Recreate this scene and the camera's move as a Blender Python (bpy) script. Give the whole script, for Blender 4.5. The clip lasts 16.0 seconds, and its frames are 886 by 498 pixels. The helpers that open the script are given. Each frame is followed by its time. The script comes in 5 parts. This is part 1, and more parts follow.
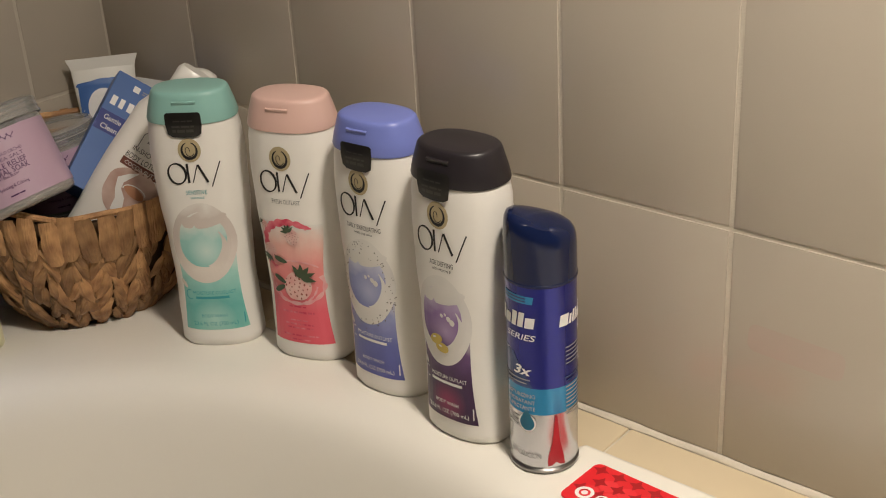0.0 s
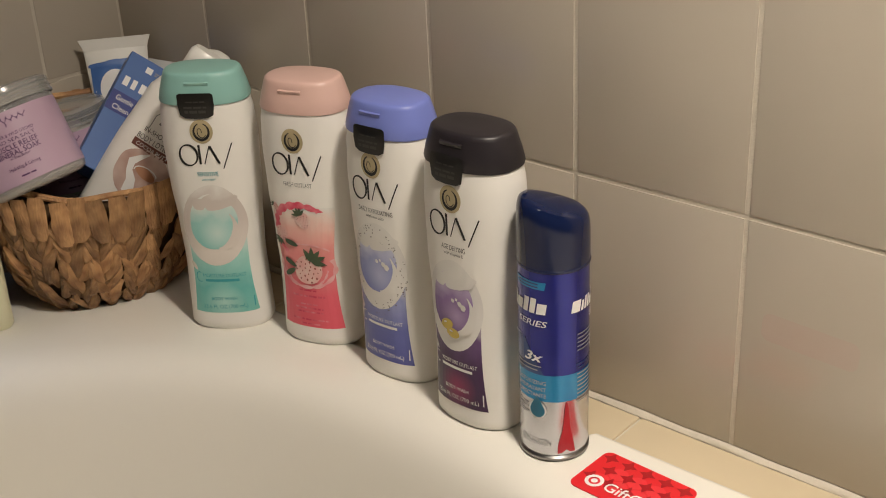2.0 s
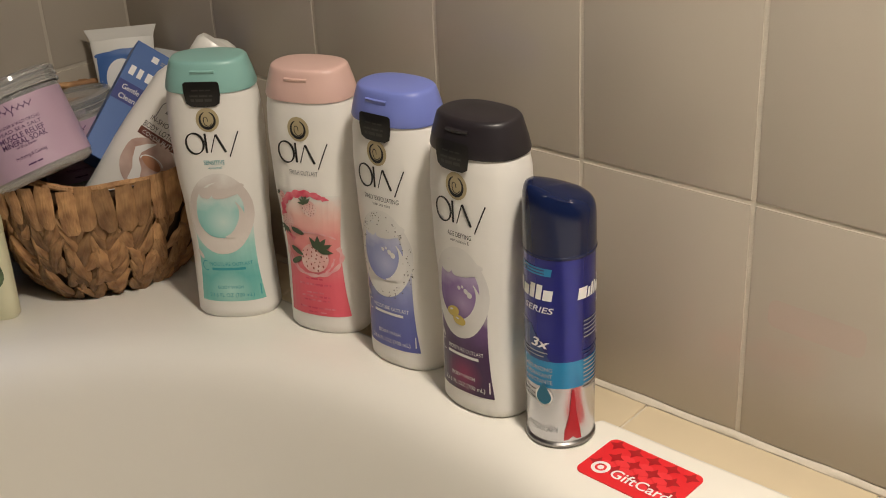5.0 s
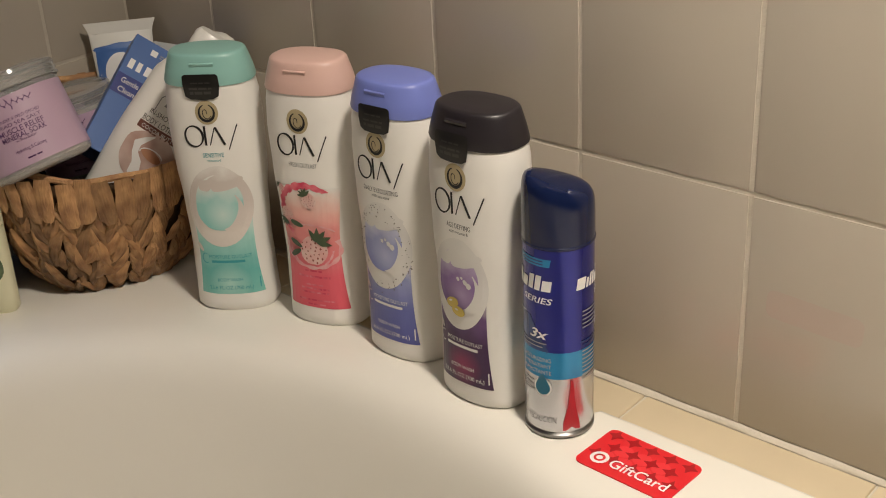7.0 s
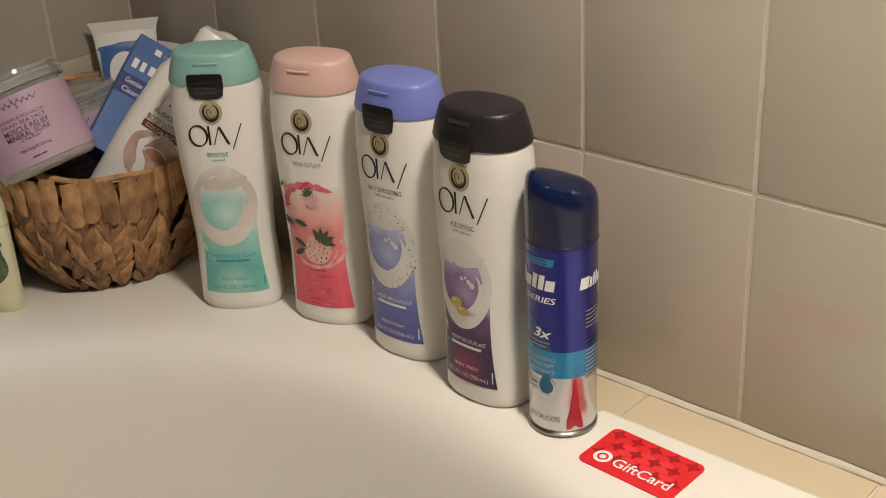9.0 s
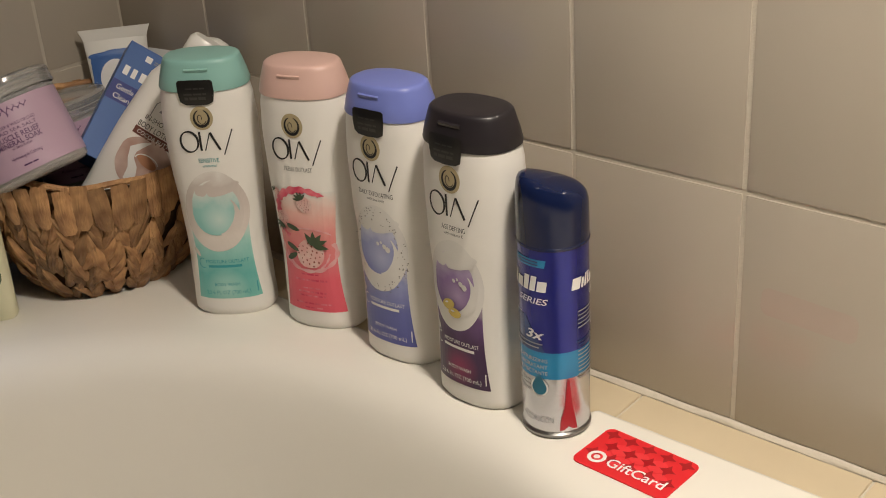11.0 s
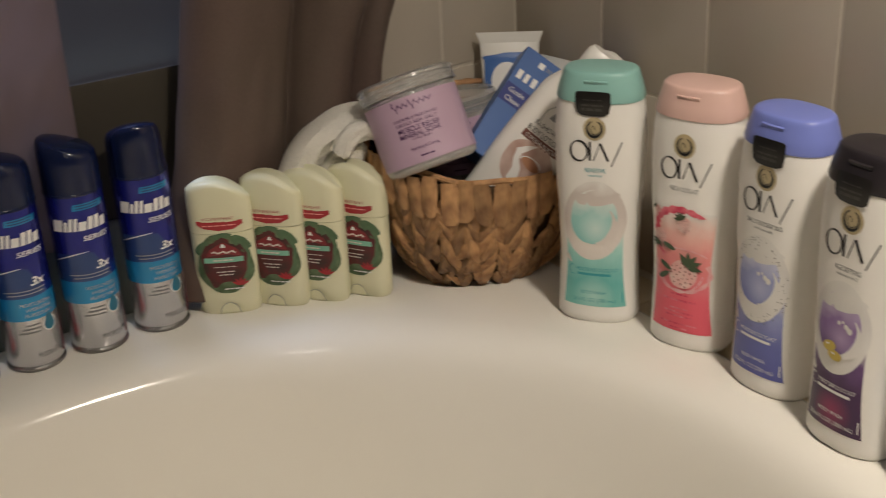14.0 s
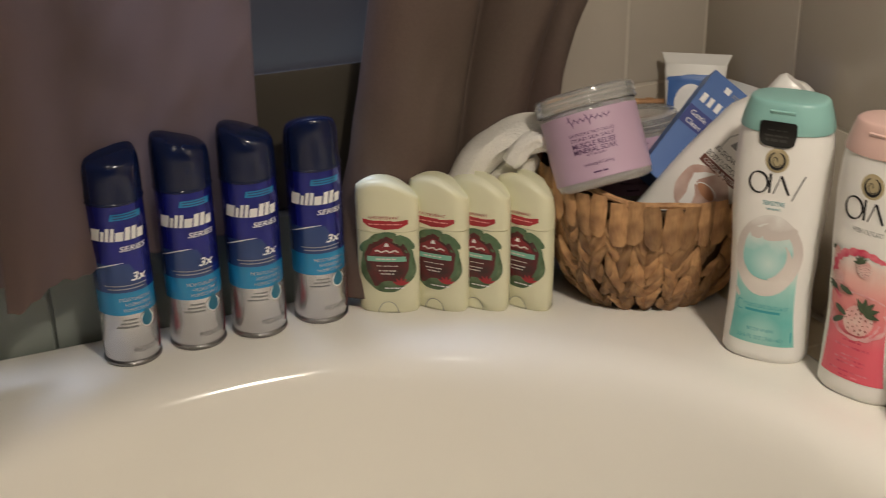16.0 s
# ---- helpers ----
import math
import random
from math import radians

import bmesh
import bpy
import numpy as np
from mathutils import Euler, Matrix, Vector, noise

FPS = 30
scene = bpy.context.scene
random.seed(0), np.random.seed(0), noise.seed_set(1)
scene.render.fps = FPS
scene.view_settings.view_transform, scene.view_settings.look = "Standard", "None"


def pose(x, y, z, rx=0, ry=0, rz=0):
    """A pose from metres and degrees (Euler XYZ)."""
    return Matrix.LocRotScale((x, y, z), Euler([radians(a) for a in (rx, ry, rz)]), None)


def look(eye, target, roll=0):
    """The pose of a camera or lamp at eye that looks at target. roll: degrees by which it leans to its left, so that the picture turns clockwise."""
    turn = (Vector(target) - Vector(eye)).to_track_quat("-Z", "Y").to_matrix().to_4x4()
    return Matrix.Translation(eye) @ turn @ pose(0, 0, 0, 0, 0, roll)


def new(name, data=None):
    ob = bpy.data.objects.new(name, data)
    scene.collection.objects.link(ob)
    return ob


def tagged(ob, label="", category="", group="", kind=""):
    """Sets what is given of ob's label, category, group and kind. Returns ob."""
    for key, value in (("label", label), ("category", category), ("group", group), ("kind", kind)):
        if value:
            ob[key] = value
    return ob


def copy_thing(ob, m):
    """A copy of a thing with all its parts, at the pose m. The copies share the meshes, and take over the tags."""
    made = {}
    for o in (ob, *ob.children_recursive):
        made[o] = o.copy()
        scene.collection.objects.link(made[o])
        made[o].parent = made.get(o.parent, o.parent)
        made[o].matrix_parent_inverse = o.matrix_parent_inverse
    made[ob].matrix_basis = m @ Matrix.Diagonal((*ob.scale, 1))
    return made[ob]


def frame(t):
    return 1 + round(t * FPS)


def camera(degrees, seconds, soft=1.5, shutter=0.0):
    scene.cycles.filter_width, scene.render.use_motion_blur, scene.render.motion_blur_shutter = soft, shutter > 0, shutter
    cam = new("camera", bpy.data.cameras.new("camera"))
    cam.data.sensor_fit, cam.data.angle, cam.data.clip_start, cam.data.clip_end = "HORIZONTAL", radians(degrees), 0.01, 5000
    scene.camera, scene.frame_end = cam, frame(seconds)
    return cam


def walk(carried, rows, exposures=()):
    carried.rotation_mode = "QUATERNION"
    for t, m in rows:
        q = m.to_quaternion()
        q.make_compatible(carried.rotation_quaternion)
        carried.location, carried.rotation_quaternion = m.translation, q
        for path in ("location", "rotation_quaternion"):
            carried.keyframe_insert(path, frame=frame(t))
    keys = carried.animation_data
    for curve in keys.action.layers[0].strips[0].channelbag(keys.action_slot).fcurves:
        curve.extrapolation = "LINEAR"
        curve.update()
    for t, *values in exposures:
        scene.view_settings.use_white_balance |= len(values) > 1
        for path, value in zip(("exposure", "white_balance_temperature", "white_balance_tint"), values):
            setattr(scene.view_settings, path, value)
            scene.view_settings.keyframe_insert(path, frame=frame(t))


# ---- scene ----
cam = camera(40.49, 16.0, soft=1.0, shutter=0.5)
PATH = [
    (0, (-0.2569, -0.1389, 0.5803), (0.4188, 0.4630, 0.1546), -3.42),
    (0.5, (-0.2560, -0.1339, 0.5766), (0.4172, 0.4695, 0.1492), -3.32),
    (1, (-0.2556, -0.1337, 0.5764), (0.4160, 0.4707, 0.1479), -3.14),
    (1.5, (-0.2539, -0.1339, 0.5724), (0.4160, 0.4720, 0.1435), -3.08),
    (2, (-0.2557, -0.1345, 0.5718), (0.4126, 0.4717, 0.1406), -2.82),
    (2.5, (-0.2539, -0.1342, 0.5709), (0.4119, 0.4722, 0.1363), -2.79),
    (3, (-0.2562, -0.1375, 0.5714), (0.4086, 0.4704, 0.1371), -3.01),
    (3.5, (-0.2571, -0.1352, 0.5725), (0.4056, 0.4742, 0.1373), -3.11),
    (4, (-0.2586, -0.1342, 0.5676), (0.4057, 0.4746, 0.1341), -2.88),
    (6.5, (-0.2574, -0.1391, 0.5660), (0.4043, 0.4689, 0.1274), -3.32),
    (7, (-0.2617, -0.1384, 0.5643), (0.4015, 0.4686, 0.1264), -3.11),
    (7.5, (-0.2599, -0.1389, 0.5644), (0.4016, 0.4678, 0.1234), -3.31),
    (8, (-0.2633, -0.1409, 0.5648), (0.3982, 0.4660, 0.1243), -3.21),
    (8.5, (-0.2641, -0.1418, 0.5663), (0.3982, 0.4642, 0.1255), -3.27),
    (9, (-0.2637, -0.1387, 0.5678), (0.3973, 0.4689, 0.1276), -3.17),
    (11.5, (-0.2620, -0.1472, 0.5656), (0.4010, 0.4622, 0.1309), -4.08),
    (12, (-0.2682, -0.1523, 0.5722), (0.3851, 0.4686, 0.1390), -4.72),
    (12.5, (-0.2773, -0.1494, 0.5825), (0.3448, 0.5063, 0.1545), -5.95),
    (13, (-0.2938, -0.1310, 0.5859), (0.2584, 0.5881, 0.1642), -6.70),
    (13.5, (-0.3128, -0.1185, 0.5835), (0.1938, 0.6335, 0.1618), -4.13),
    (14, (-0.3257, -0.1058, 0.5819), (0.1577, 0.6635, 0.1642), -2.83),
    (14.5, (-0.3394, -0.0963, 0.5797), (0.0745, 0.7177, 0.1722), -1.60),
    (15, (-0.3373, -0.0896, 0.5788), (0.0300, 0.7502, 0.1789), -0.49),
    (15.5, (-0.3330, -0.0881, 0.5757), (0.0120, 0.7606, 0.1750), -0.04),
    (16, (-0.3161, -0.0940, 0.5779), (0.0482, 0.7440, 0.1717), -0.87),
]
EXPOSURES = [(0, 0.0), (13.5, -0.05), (14.5, 0.0), (15.5, 0.10), (16, 0.17)]
walk(cam, [(t, look(eye, target, roll)) for t, eye, target, roll in PATH], exposures=EXPOSURES)

# ---- world and light ----
world = bpy.data.worlds.new("world")
scene.world = world
world.use_nodes = True
wbg = world.node_tree.nodes["Background"]
wsky = world.node_tree.nodes.new("ShaderNodeTexSky")
wsky.sky_type = "NISHITA"
wsky.sun_disc = False
wsky.sun_elevation = radians(4)
wsky.sun_rotation = radians(150)
world.node_tree.links.new(wsky.outputs[0], wbg.inputs[0])
wbg.inputs[1].default_value = 0.15


def lamp(name, where, target, size, power, colour):
    data = bpy.data.lights.new(name, "AREA")
    data.shape, data.size, data.energy, data.color = "DISK", size, power, colour
    ob = new(name, data)
    ob.matrix_world = look(where, target)
    return ob


# added light, its spread narrowed to brighten the rim round the card
lamp("added_rim_light", (0.16, -0.10, 1.22), (0.31, 0.03, 0), 0.13, 8.3, (1.0, 0.89, 0.755)).data.spread = radians(124)
lamp("ceiling_lamp_light", (-0.36, 0.02, 1.84), (-0.1, 0.5, 0), 0.20, 2.1, (1.0, 0.90, 0.765))
# added frontal fill that lifts the curtains and the left side
lamp("added_fill_light", (-0.6, -1.54, 1.5), (0.1, 0.5, 0.1), 0.26, 1.15, (1.0, 0.90, 0.77))
# daylight that falls steeply through the upper part of the window
lamp("window_daylight", (-0.2, 1.42, 1.42), (-0.2, 0.98, 0.0), 0.6, 14.5, (0.60, 0.71, 1.0))


# ---- materials ----
def material(name, colour, rough=0.5, metal=0.0, vary=0.08, scale=30.0, bump=0.0, bump_scale=200.0, coat=0.0, random_by=0.0,
             trans=0.0, spec=0.5, second=None, second_scale=6.0, alpha=1.0, grain=None):
    m = bpy.data.materials.new(name)
    m.use_nodes = True
    nt = m.node_tree
    b = nt.nodes["Principled BSDF"]
    b.inputs["Roughness"].default_value = rough
    b.inputs["Metallic"].default_value = metal
    b.inputs["Coat Weight"].default_value = coat
    b.inputs["Transmission Weight"].default_value = trans
    b.inputs["Specular IOR Level"].default_value = spec
    b.inputs["Alpha"].default_value = alpha
    co = nt.nodes.new("ShaderNodeTexCoord")
    long = nt.nodes.new("ShaderNodeMapping")
    long.inputs["Scale"].default_value = grain or (1, 1, 1)
    nt.links.new(co.outputs["Object"], long.inputs["Vector"])
    n1 = nt.nodes.new("ShaderNodeTexNoise")
    n1.inputs["Scale"].default_value = scale
    n1.inputs["Detail"].default_value = 6
    nt.links.new(long.outputs[0], n1.inputs["Vector"])
    n2 = nt.nodes.new("ShaderNodeTexNoise")
    n2.inputs["Scale"].default_value = second_scale
    nt.links.new(co.outputs["Object"], n2.inputs["Vector"])
    mix2 = nt.nodes.new("ShaderNodeMix")
    mix2.data_type = "RGBA"
    mix2.inputs[6].default_value = (*colour, 1)
    mix2.inputs[7].default_value = (*(second or [c * (1 - vary) for c in colour]), 1)
    ramp = nt.nodes.new("ShaderNodeMapRange")
    ramp.inputs["From Min"].default_value, ramp.inputs["From Max"].default_value = 0.38, 0.66
    nt.links.new(n2.outputs["Fac"], ramp.inputs["Value"])
    nt.links.new(ramp.outputs["Result"], mix2.inputs[0])
    hsv = nt.nodes.new("ShaderNodeHueSaturation")
    nt.links.new(mix2.outputs[2], hsv.inputs["Color"])
    val = nt.nodes.new("ShaderNodeMath")
    val.operation = "MULTIPLY_ADD"
    nt.links.new(n1.outputs["Fac"], val.inputs[0])
    val.inputs[1].default_value = 2 * vary
    val.inputs[2].default_value = 1 - vary
    last = val.outputs[0]
    if random_by:
        info = nt.nodes.new("ShaderNodeObjectInfo")
        add = nt.nodes.new("ShaderNodeMath")
        add.operation = "MULTIPLY_ADD"
        nt.links.new(info.outputs["Random"], add.inputs[0])
        add.inputs[1].default_value = 2 * random_by
        nt.links.new(last, add.inputs[2])
        sub = nt.nodes.new("ShaderNodeMath")
        sub.operation = "SUBTRACT"
        nt.links.new(add.outputs[0], sub.inputs[0])
        sub.inputs[1].default_value = random_by
        last = sub.outputs[0]
    nt.links.new(last, hsv.inputs["Value"])
    nt.links.new(hsv.outputs["Color"], b.inputs["Base Color"])
    if bump:
        n3 = nt.nodes.new("ShaderNodeTexNoise")
        n3.inputs["Scale"].default_value = bump_scale
        n3.inputs["Detail"].default_value = 5
        nt.links.new(long.outputs[0], n3.inputs["Vector"])
        bn = nt.nodes.new("ShaderNodeBump")
        bn.inputs["Strength"].default_value = bump
        bn.inputs["Distance"].default_value = 0.002
        nt.links.new(n3.outputs["Fac"], bn.inputs["Height"])
        nt.links.new(bn.outputs["Normal"], b.inputs["Normal"])
    return m


M = {
    "tile": material("glazed_tile", (0.49, 0.438, 0.365), 0.19, vary=0.04, scale=11, random_by=0.04, bump=0.16, bump_scale=12, second=(0.46, 0.41, 0.34), second_scale=3.5),
    "ledge": material("beige_ledge_tile", (0.62, 0.52, 0.36), 0.3, vary=0.05, scale=25, random_by=0.04, bump=0.05, bump_scale=30),
    "grout": material("grout", (0.60, 0.545, 0.455), 0.85, vary=0.12, scale=90, bump=0.3, bump_scale=500),
    "acrylic": material("white_acrylic", (0.80, 0.77, 0.70), 0.12, vary=0.015, scale=12, spec=0.24),
    "wall": material("painted_wall", (0.38, 0.355, 0.32), 0.8, vary=0.05, scale=20, bump=0.1),
    "greenwall": material("grey_green_wall", (0.26, 0.29, 0.26), 0.35, vary=0.08, scale=15, random_by=0.03),
    # dark frame and ground colour; on the apron it stands for curtain shade
    "dark": material("dark_frame_and_shade", (0.06, 0.05, 0.035), 0.8, vary=0.2, scale=12),
    "floor": material("floor_tile", (0.3, 0.26, 0.2), 0.4, vary=0.1),
    "curtain": material("taupe_curtain", (0.112, 0.073, 0.060), 0.75, vary=0.12, scale=300, bump=0.25, bump_scale=900, second=(0.105, 0.075, 0.058), second_scale=7),
    "sheer": material("grey_sheer_curtain", (0.195, 0.135, 0.108), 0.8, vary=0.1, scale=260, bump=0.2, bump_scale=900, second=(0.165, 0.118, 0.098), second_scale=5),
    "hdpe": material("white_plastic", (0.86, 0.835, 0.79), 0.3, vary=0.02, scale=40),
    "teal_cap": material("aqua_plastic", (0.28, 0.52, 0.475), 0.35, vary=0.03),
    "pink_cap": material("pink_plastic", (0.73, 0.49, 0.43), 0.35, vary=0.03),
    "blue_cap": material("periwinkle_plastic", (0.19, 0.235, 0.62), 0.35, vary=0.03),
    "black_cap": material("black_plastic", (0.022, 0.018, 0.022), 0.38, vary=0.1),
    "seal": material("black_film", (0.012, 0.011, 0.010), 0.28, vary=0.2, scale=120),
    "gold": material("gold_foil_print", (0.52, 0.43, 0.26), 0.4, vary=0.1, metal=0.3),
    "ink": material("black_ink", (0.012, 0.011, 0.012), 0.45, vary=0.1),
    "greyink": material("grey_ink", (0.28, 0.28, 0.28), 0.5, vary=0.05),
    "white": material("white_ink", (0.85, 0.84, 0.82), 0.4, vary=0.03),
    "tealink": material("teal_ink", (0.04, 0.34, 0.38), 0.4, vary=0.05),
    "rose_dark": material("crimson_splash_print", (0.68, 0.05, 0.11), 0.35, vary=0.1, second=(0.82, 0.25, 0.30), second_scale=90),
    "berry": material("pale_strawberry_print", (0.82, 0.62, 0.56), 0.35, vary=0.08, second=(0.80, 0.42, 0.40), second_scale=70),
    "seed": material("strawberry_seed_print", (0.30, 0.05, 0.04), 0.5),
    "leaf": material("leaf_print", (0.055, 0.085, 0.04), 0.4, vary=0.2, scale=200),
    "fleck": material("grey_fleck_print", (0.16, 0.14, 0.13), 0.5),
    "capsule": material("golden_capsule_print", (0.62, 0.47, 0.10), 0.3, vary=0.12, scale=150),
    "can_blue": material("can_blue_lacquer", (0.016, 0.022, 0.27), 0.27, metal=0.6, vary=0.05, coat=0.5),
    "can_slate": material("can_slate_lacquer", (0.035, 0.075, 0.24), 0.25, metal=0.45, vary=0.06, coat=0.4),
    "can_cyan": material("can_cyan_lacquer", (0.02, 0.27, 0.56), 0.25, metal=0.35, vary=0.05, coat=0.4),
    "can_silver": material("can_silver", (0.60, 0.60, 0.63), 0.27, metal=0.85, vary=0.05, scale=60),
    "steel": material("rim_steel", (0.30, 0.29, 0.28), 0.3, metal=1.0, vary=0.1),
    "can_cap": material("navy_cap_plastic", (0.006, 0.012, 0.050), 0.15, vary=0.1),
    "can_teal": material("teal_drop_print", (0.01, 0.15, 0.25), 0.3, vary=0.1),
    "can_red": material("red_print", (0.50, 0.035, 0.05), 0.3, vary=0.1, metal=0.3),
    "stick": material("pale_green_plastic", (0.75, 0.73, 0.515), 0.33, vary=0.02, scale=30),
    "stick_red": material("red_banner_print", (0.40, 0.022, 0.032), 0.35, vary=0.08),
    "stick_maroon": material("maroon_print", (0.24, 0.02, 0.028), 0.35, vary=0.1),
    "stick_dark": material("dark_maroon_print", (0.12, 0.012, 0.015), 0.35, vary=0.15, second=(0.045, 0.016, 0.015), second_scale=70),
    "stick_green": material("leafy_green_print", (0.06, 0.105, 0.045), 0.35, vary=0.25, scale=120, second=(0.13, 0.19, 0.10), second_scale=90),
    "stick_leaf": material("light_leaf_print", (0.09, 0.16, 0.08), 0.35, vary=0.25, scale=150, second=(0.07, 0.14, 0.07), second_scale=120),
    "pinksplash": material("pale_pink_splash_print", (0.82, 0.50, 0.50), 0.35, vary=0.1, second=(0.80, 0.28, 0.32), second_scale=80),
    "stick_mint": material("mint_band_print", (0.22, 0.50, 0.38), 0.35, vary=0.05),
    "card_red": material("card_red", (0.74, 0.022, 0.03), 0.3, vary=0.03),
    "card_dark": material("card_dark_red", (0.40, 0.010, 0.016), 0.3, vary=0.05),
    "card_light": material("card_light_red", (0.80, 0.04, 0.05), 0.3, vary=0.03),
    "straw": material("dried_hyacinth", (0.45, 0.255, 0.115), 0.55, vary=0.34, scale=420, random_by=0.42, bump=0.8, bump_scale=520, second=(0.25, 0.125, 0.055), second_scale=48, grain=(1, 1, 0.12)),
    # the straw's brown darkened, shade of the weave's gaps in the colour
    "straw_shade": material("shaded_hyacinth", (0.10, 0.055, 0.025), 0.8, vary=0.3, scale=60, bump=0.5, bump_scale=200),
    "jar_clear": material("clear_plastic", (0.92, 0.93, 0.93), 0.12, vary=0.01, trans=0.78),
    "jar_lilac": material("lilac_label", (0.54, 0.38, 0.49), 0.36, vary=0.03, scale=20),
    "salt": material("bath_salt", (0.70, 0.62, 0.56), 0.8, vary=0.15, scale=300, bump=0.5, bump_scale=500),
    "purple_ink": material("purple_ink", (0.12, 0.05, 0.14), 0.5),
    "tube_white": material("tube_white", (0.82, 0.80, 0.75), 0.3, vary=0.03),
    "tube_blue": material("tube_blue_print", (0.06, 0.15, 0.42), 0.35, vary=0.06, second=(0.09, 0.19, 0.47), second_scale=30),
    "box_blue": material("box_blue_card", (0.065, 0.145, 0.38), 0.45, vary=0.05, scale=25),
    "box_navy": material("box_navy_print", (0.02, 0.035, 0.20), 0.45, vary=0.05),
    "cocoa": material("cocoa_brown_print", (0.16, 0.06, 0.045), 0.4, vary=0.1),
    "tan": material("tan_print", (0.48, 0.24, 0.14), 0.4, vary=0.1),
    "choc": material("chocolate_swirl_print", (0.46, 0.29, 0.24), 0.4, vary=0.1, second=(0.72, 0.58, 0.52), second_scale=34),
    "towel": material("terry_towel", (0.80, 0.77, 0.70), 0.95, vary=0.08, scale=300, bump=1.0, bump_scale=420),
    "olive": material("olive_green_plastic", (0.26, 0.25, 0.06), 0.4, vary=0.2),
    "stain": material("reddish_tile_stain", (0.485, 0.40, 0.34), 0.25, vary=0.04),
    "seal_ink": material("dark_grey_ink", (0.045, 0.042, 0.038), 0.5),
    "porcelain": material("lamp_rim", (0.7, 0.7, 0.68), 0.3),
}
nt = M["sheer"].node_tree
thin, mixed = nt.nodes.new("ShaderNodeBsdfTranslucent"), nt.nodes.new("ShaderNodeMixShader")
thin.inputs[0].default_value = (0.62, 0.52, 0.50, 1)
mixed.inputs[0].default_value = 0.62
nt.links.new(nt.nodes["Principled BSDF"].outputs[0], mixed.inputs[1])
nt.links.new(thin.outputs[0], mixed.inputs[2])
nt.links.new(mixed.outputs[0], nt.nodes["Material Output"].inputs[0])
glass = bpy.data.materials.new("frosted_window_glass")
glass.use_nodes = True
gb = glass.node_tree.nodes["Principled BSDF"]
gb.inputs["Transmission Weight"].default_value = 1.0
gb.inputs["Roughness"].default_value = 0.45
milky, halves = glass.node_tree.nodes.new("ShaderNodeBsdfTranslucent"), glass.node_tree.nodes.new("ShaderNodeMixShader")
milky.inputs[0].default_value = (0.075, 0.060, 0.060, 1)
halves.inputs[0].default_value = 0.7
glass.node_tree.links.new(gb.outputs[0], halves.inputs[1])
glass.node_tree.links.new(milky.outputs[0], halves.inputs[2])
glass.node_tree.links.new(halves.outputs[0], glass.node_tree.nodes["Material Output"].inputs[0])


def shaded_print(name, stops, rough=0.35, spot=None):
    """A printed colour blend that runs up the thing's own height; spot: a soft round blot (place, radius, colour)."""
    m = bpy.data.materials.new(name)
    m.use_nodes = True
    nt = m.node_tree
    b = nt.nodes["Principled BSDF"]
    b.inputs["Roughness"].default_value = rough
    co = nt.nodes.new("ShaderNodeTexCoord")
    sep = nt.nodes.new("ShaderNodeSeparateXYZ")
    nt.links.new(co.outputs["Object"], sep.inputs[0])
    noise_n = nt.nodes.new("ShaderNodeTexNoise")
    noise_n.inputs["Scale"].default_value = 70
    noise_n.inputs["Detail"].default_value = 4
    nt.links.new(co.outputs["Object"], noise_n.inputs["Vector"])
    add = nt.nodes.new("ShaderNodeMath")
    add.operation = "MULTIPLY_ADD"
    nt.links.new(noise_n.outputs["Fac"], add.inputs[0])
    add.inputs[1].default_value = 0.022
    nt.links.new(sep.outputs["Z"], add.inputs[2])
    span = nt.nodes.new("ShaderNodeMapRange")
    lo, hi = stops[0][0], stops[-1][0]
    span.inputs["From Min"].default_value, span.inputs["From Max"].default_value = lo + 0.011, hi + 0.011
    nt.links.new(add.outputs[0], span.inputs["Value"])
    ramp = nt.nodes.new("ShaderNodeValToRGB")
    for i, (z, c) in enumerate(stops):
        e = ramp.color_ramp.elements[i] if i < 2 else ramp.color_ramp.elements.new(1.0)
        e.position = (z - lo) / (hi - lo)
        e.color = (*c, 1)
    nt.links.new(span.outputs[0], ramp.inputs[0])
    last = ramp.outputs[0]
    if spot:
        (sx, sz), radius, colour = spot
        vec = nt.nodes.new("ShaderNodeCombineXYZ")
        nt.links.new(sep.outputs["X"], vec.inputs[0])
        nt.links.new(sep.outputs["Z"], vec.inputs[2])
        dist = nt.nodes.new("ShaderNodeVectorMath")
        dist.operation = "DISTANCE"
        nt.links.new(vec.outputs[0], dist.inputs[0])
        dist.inputs[1].default_value = (sx, 0, sz)
        fade = nt.nodes.new("ShaderNodeMapRange")
        fade.inputs["From Min"].default_value, fade.inputs["From Max"].default_value = radius, 0.0
        nt.links.new(dist.outputs["Value"], fade.inputs["Value"])
        mix = nt.nodes.new("ShaderNodeMix")
        mix.data_type = "RGBA"
        nt.links.new(fade.outputs[0], mix.inputs[0])
        nt.links.new(last, mix.inputs[6])
        mix.inputs[7].default_value = (*colour, 1)
        last = mix.outputs[2]
    nt.links.new(last, b.inputs["Base Color"])
    return m


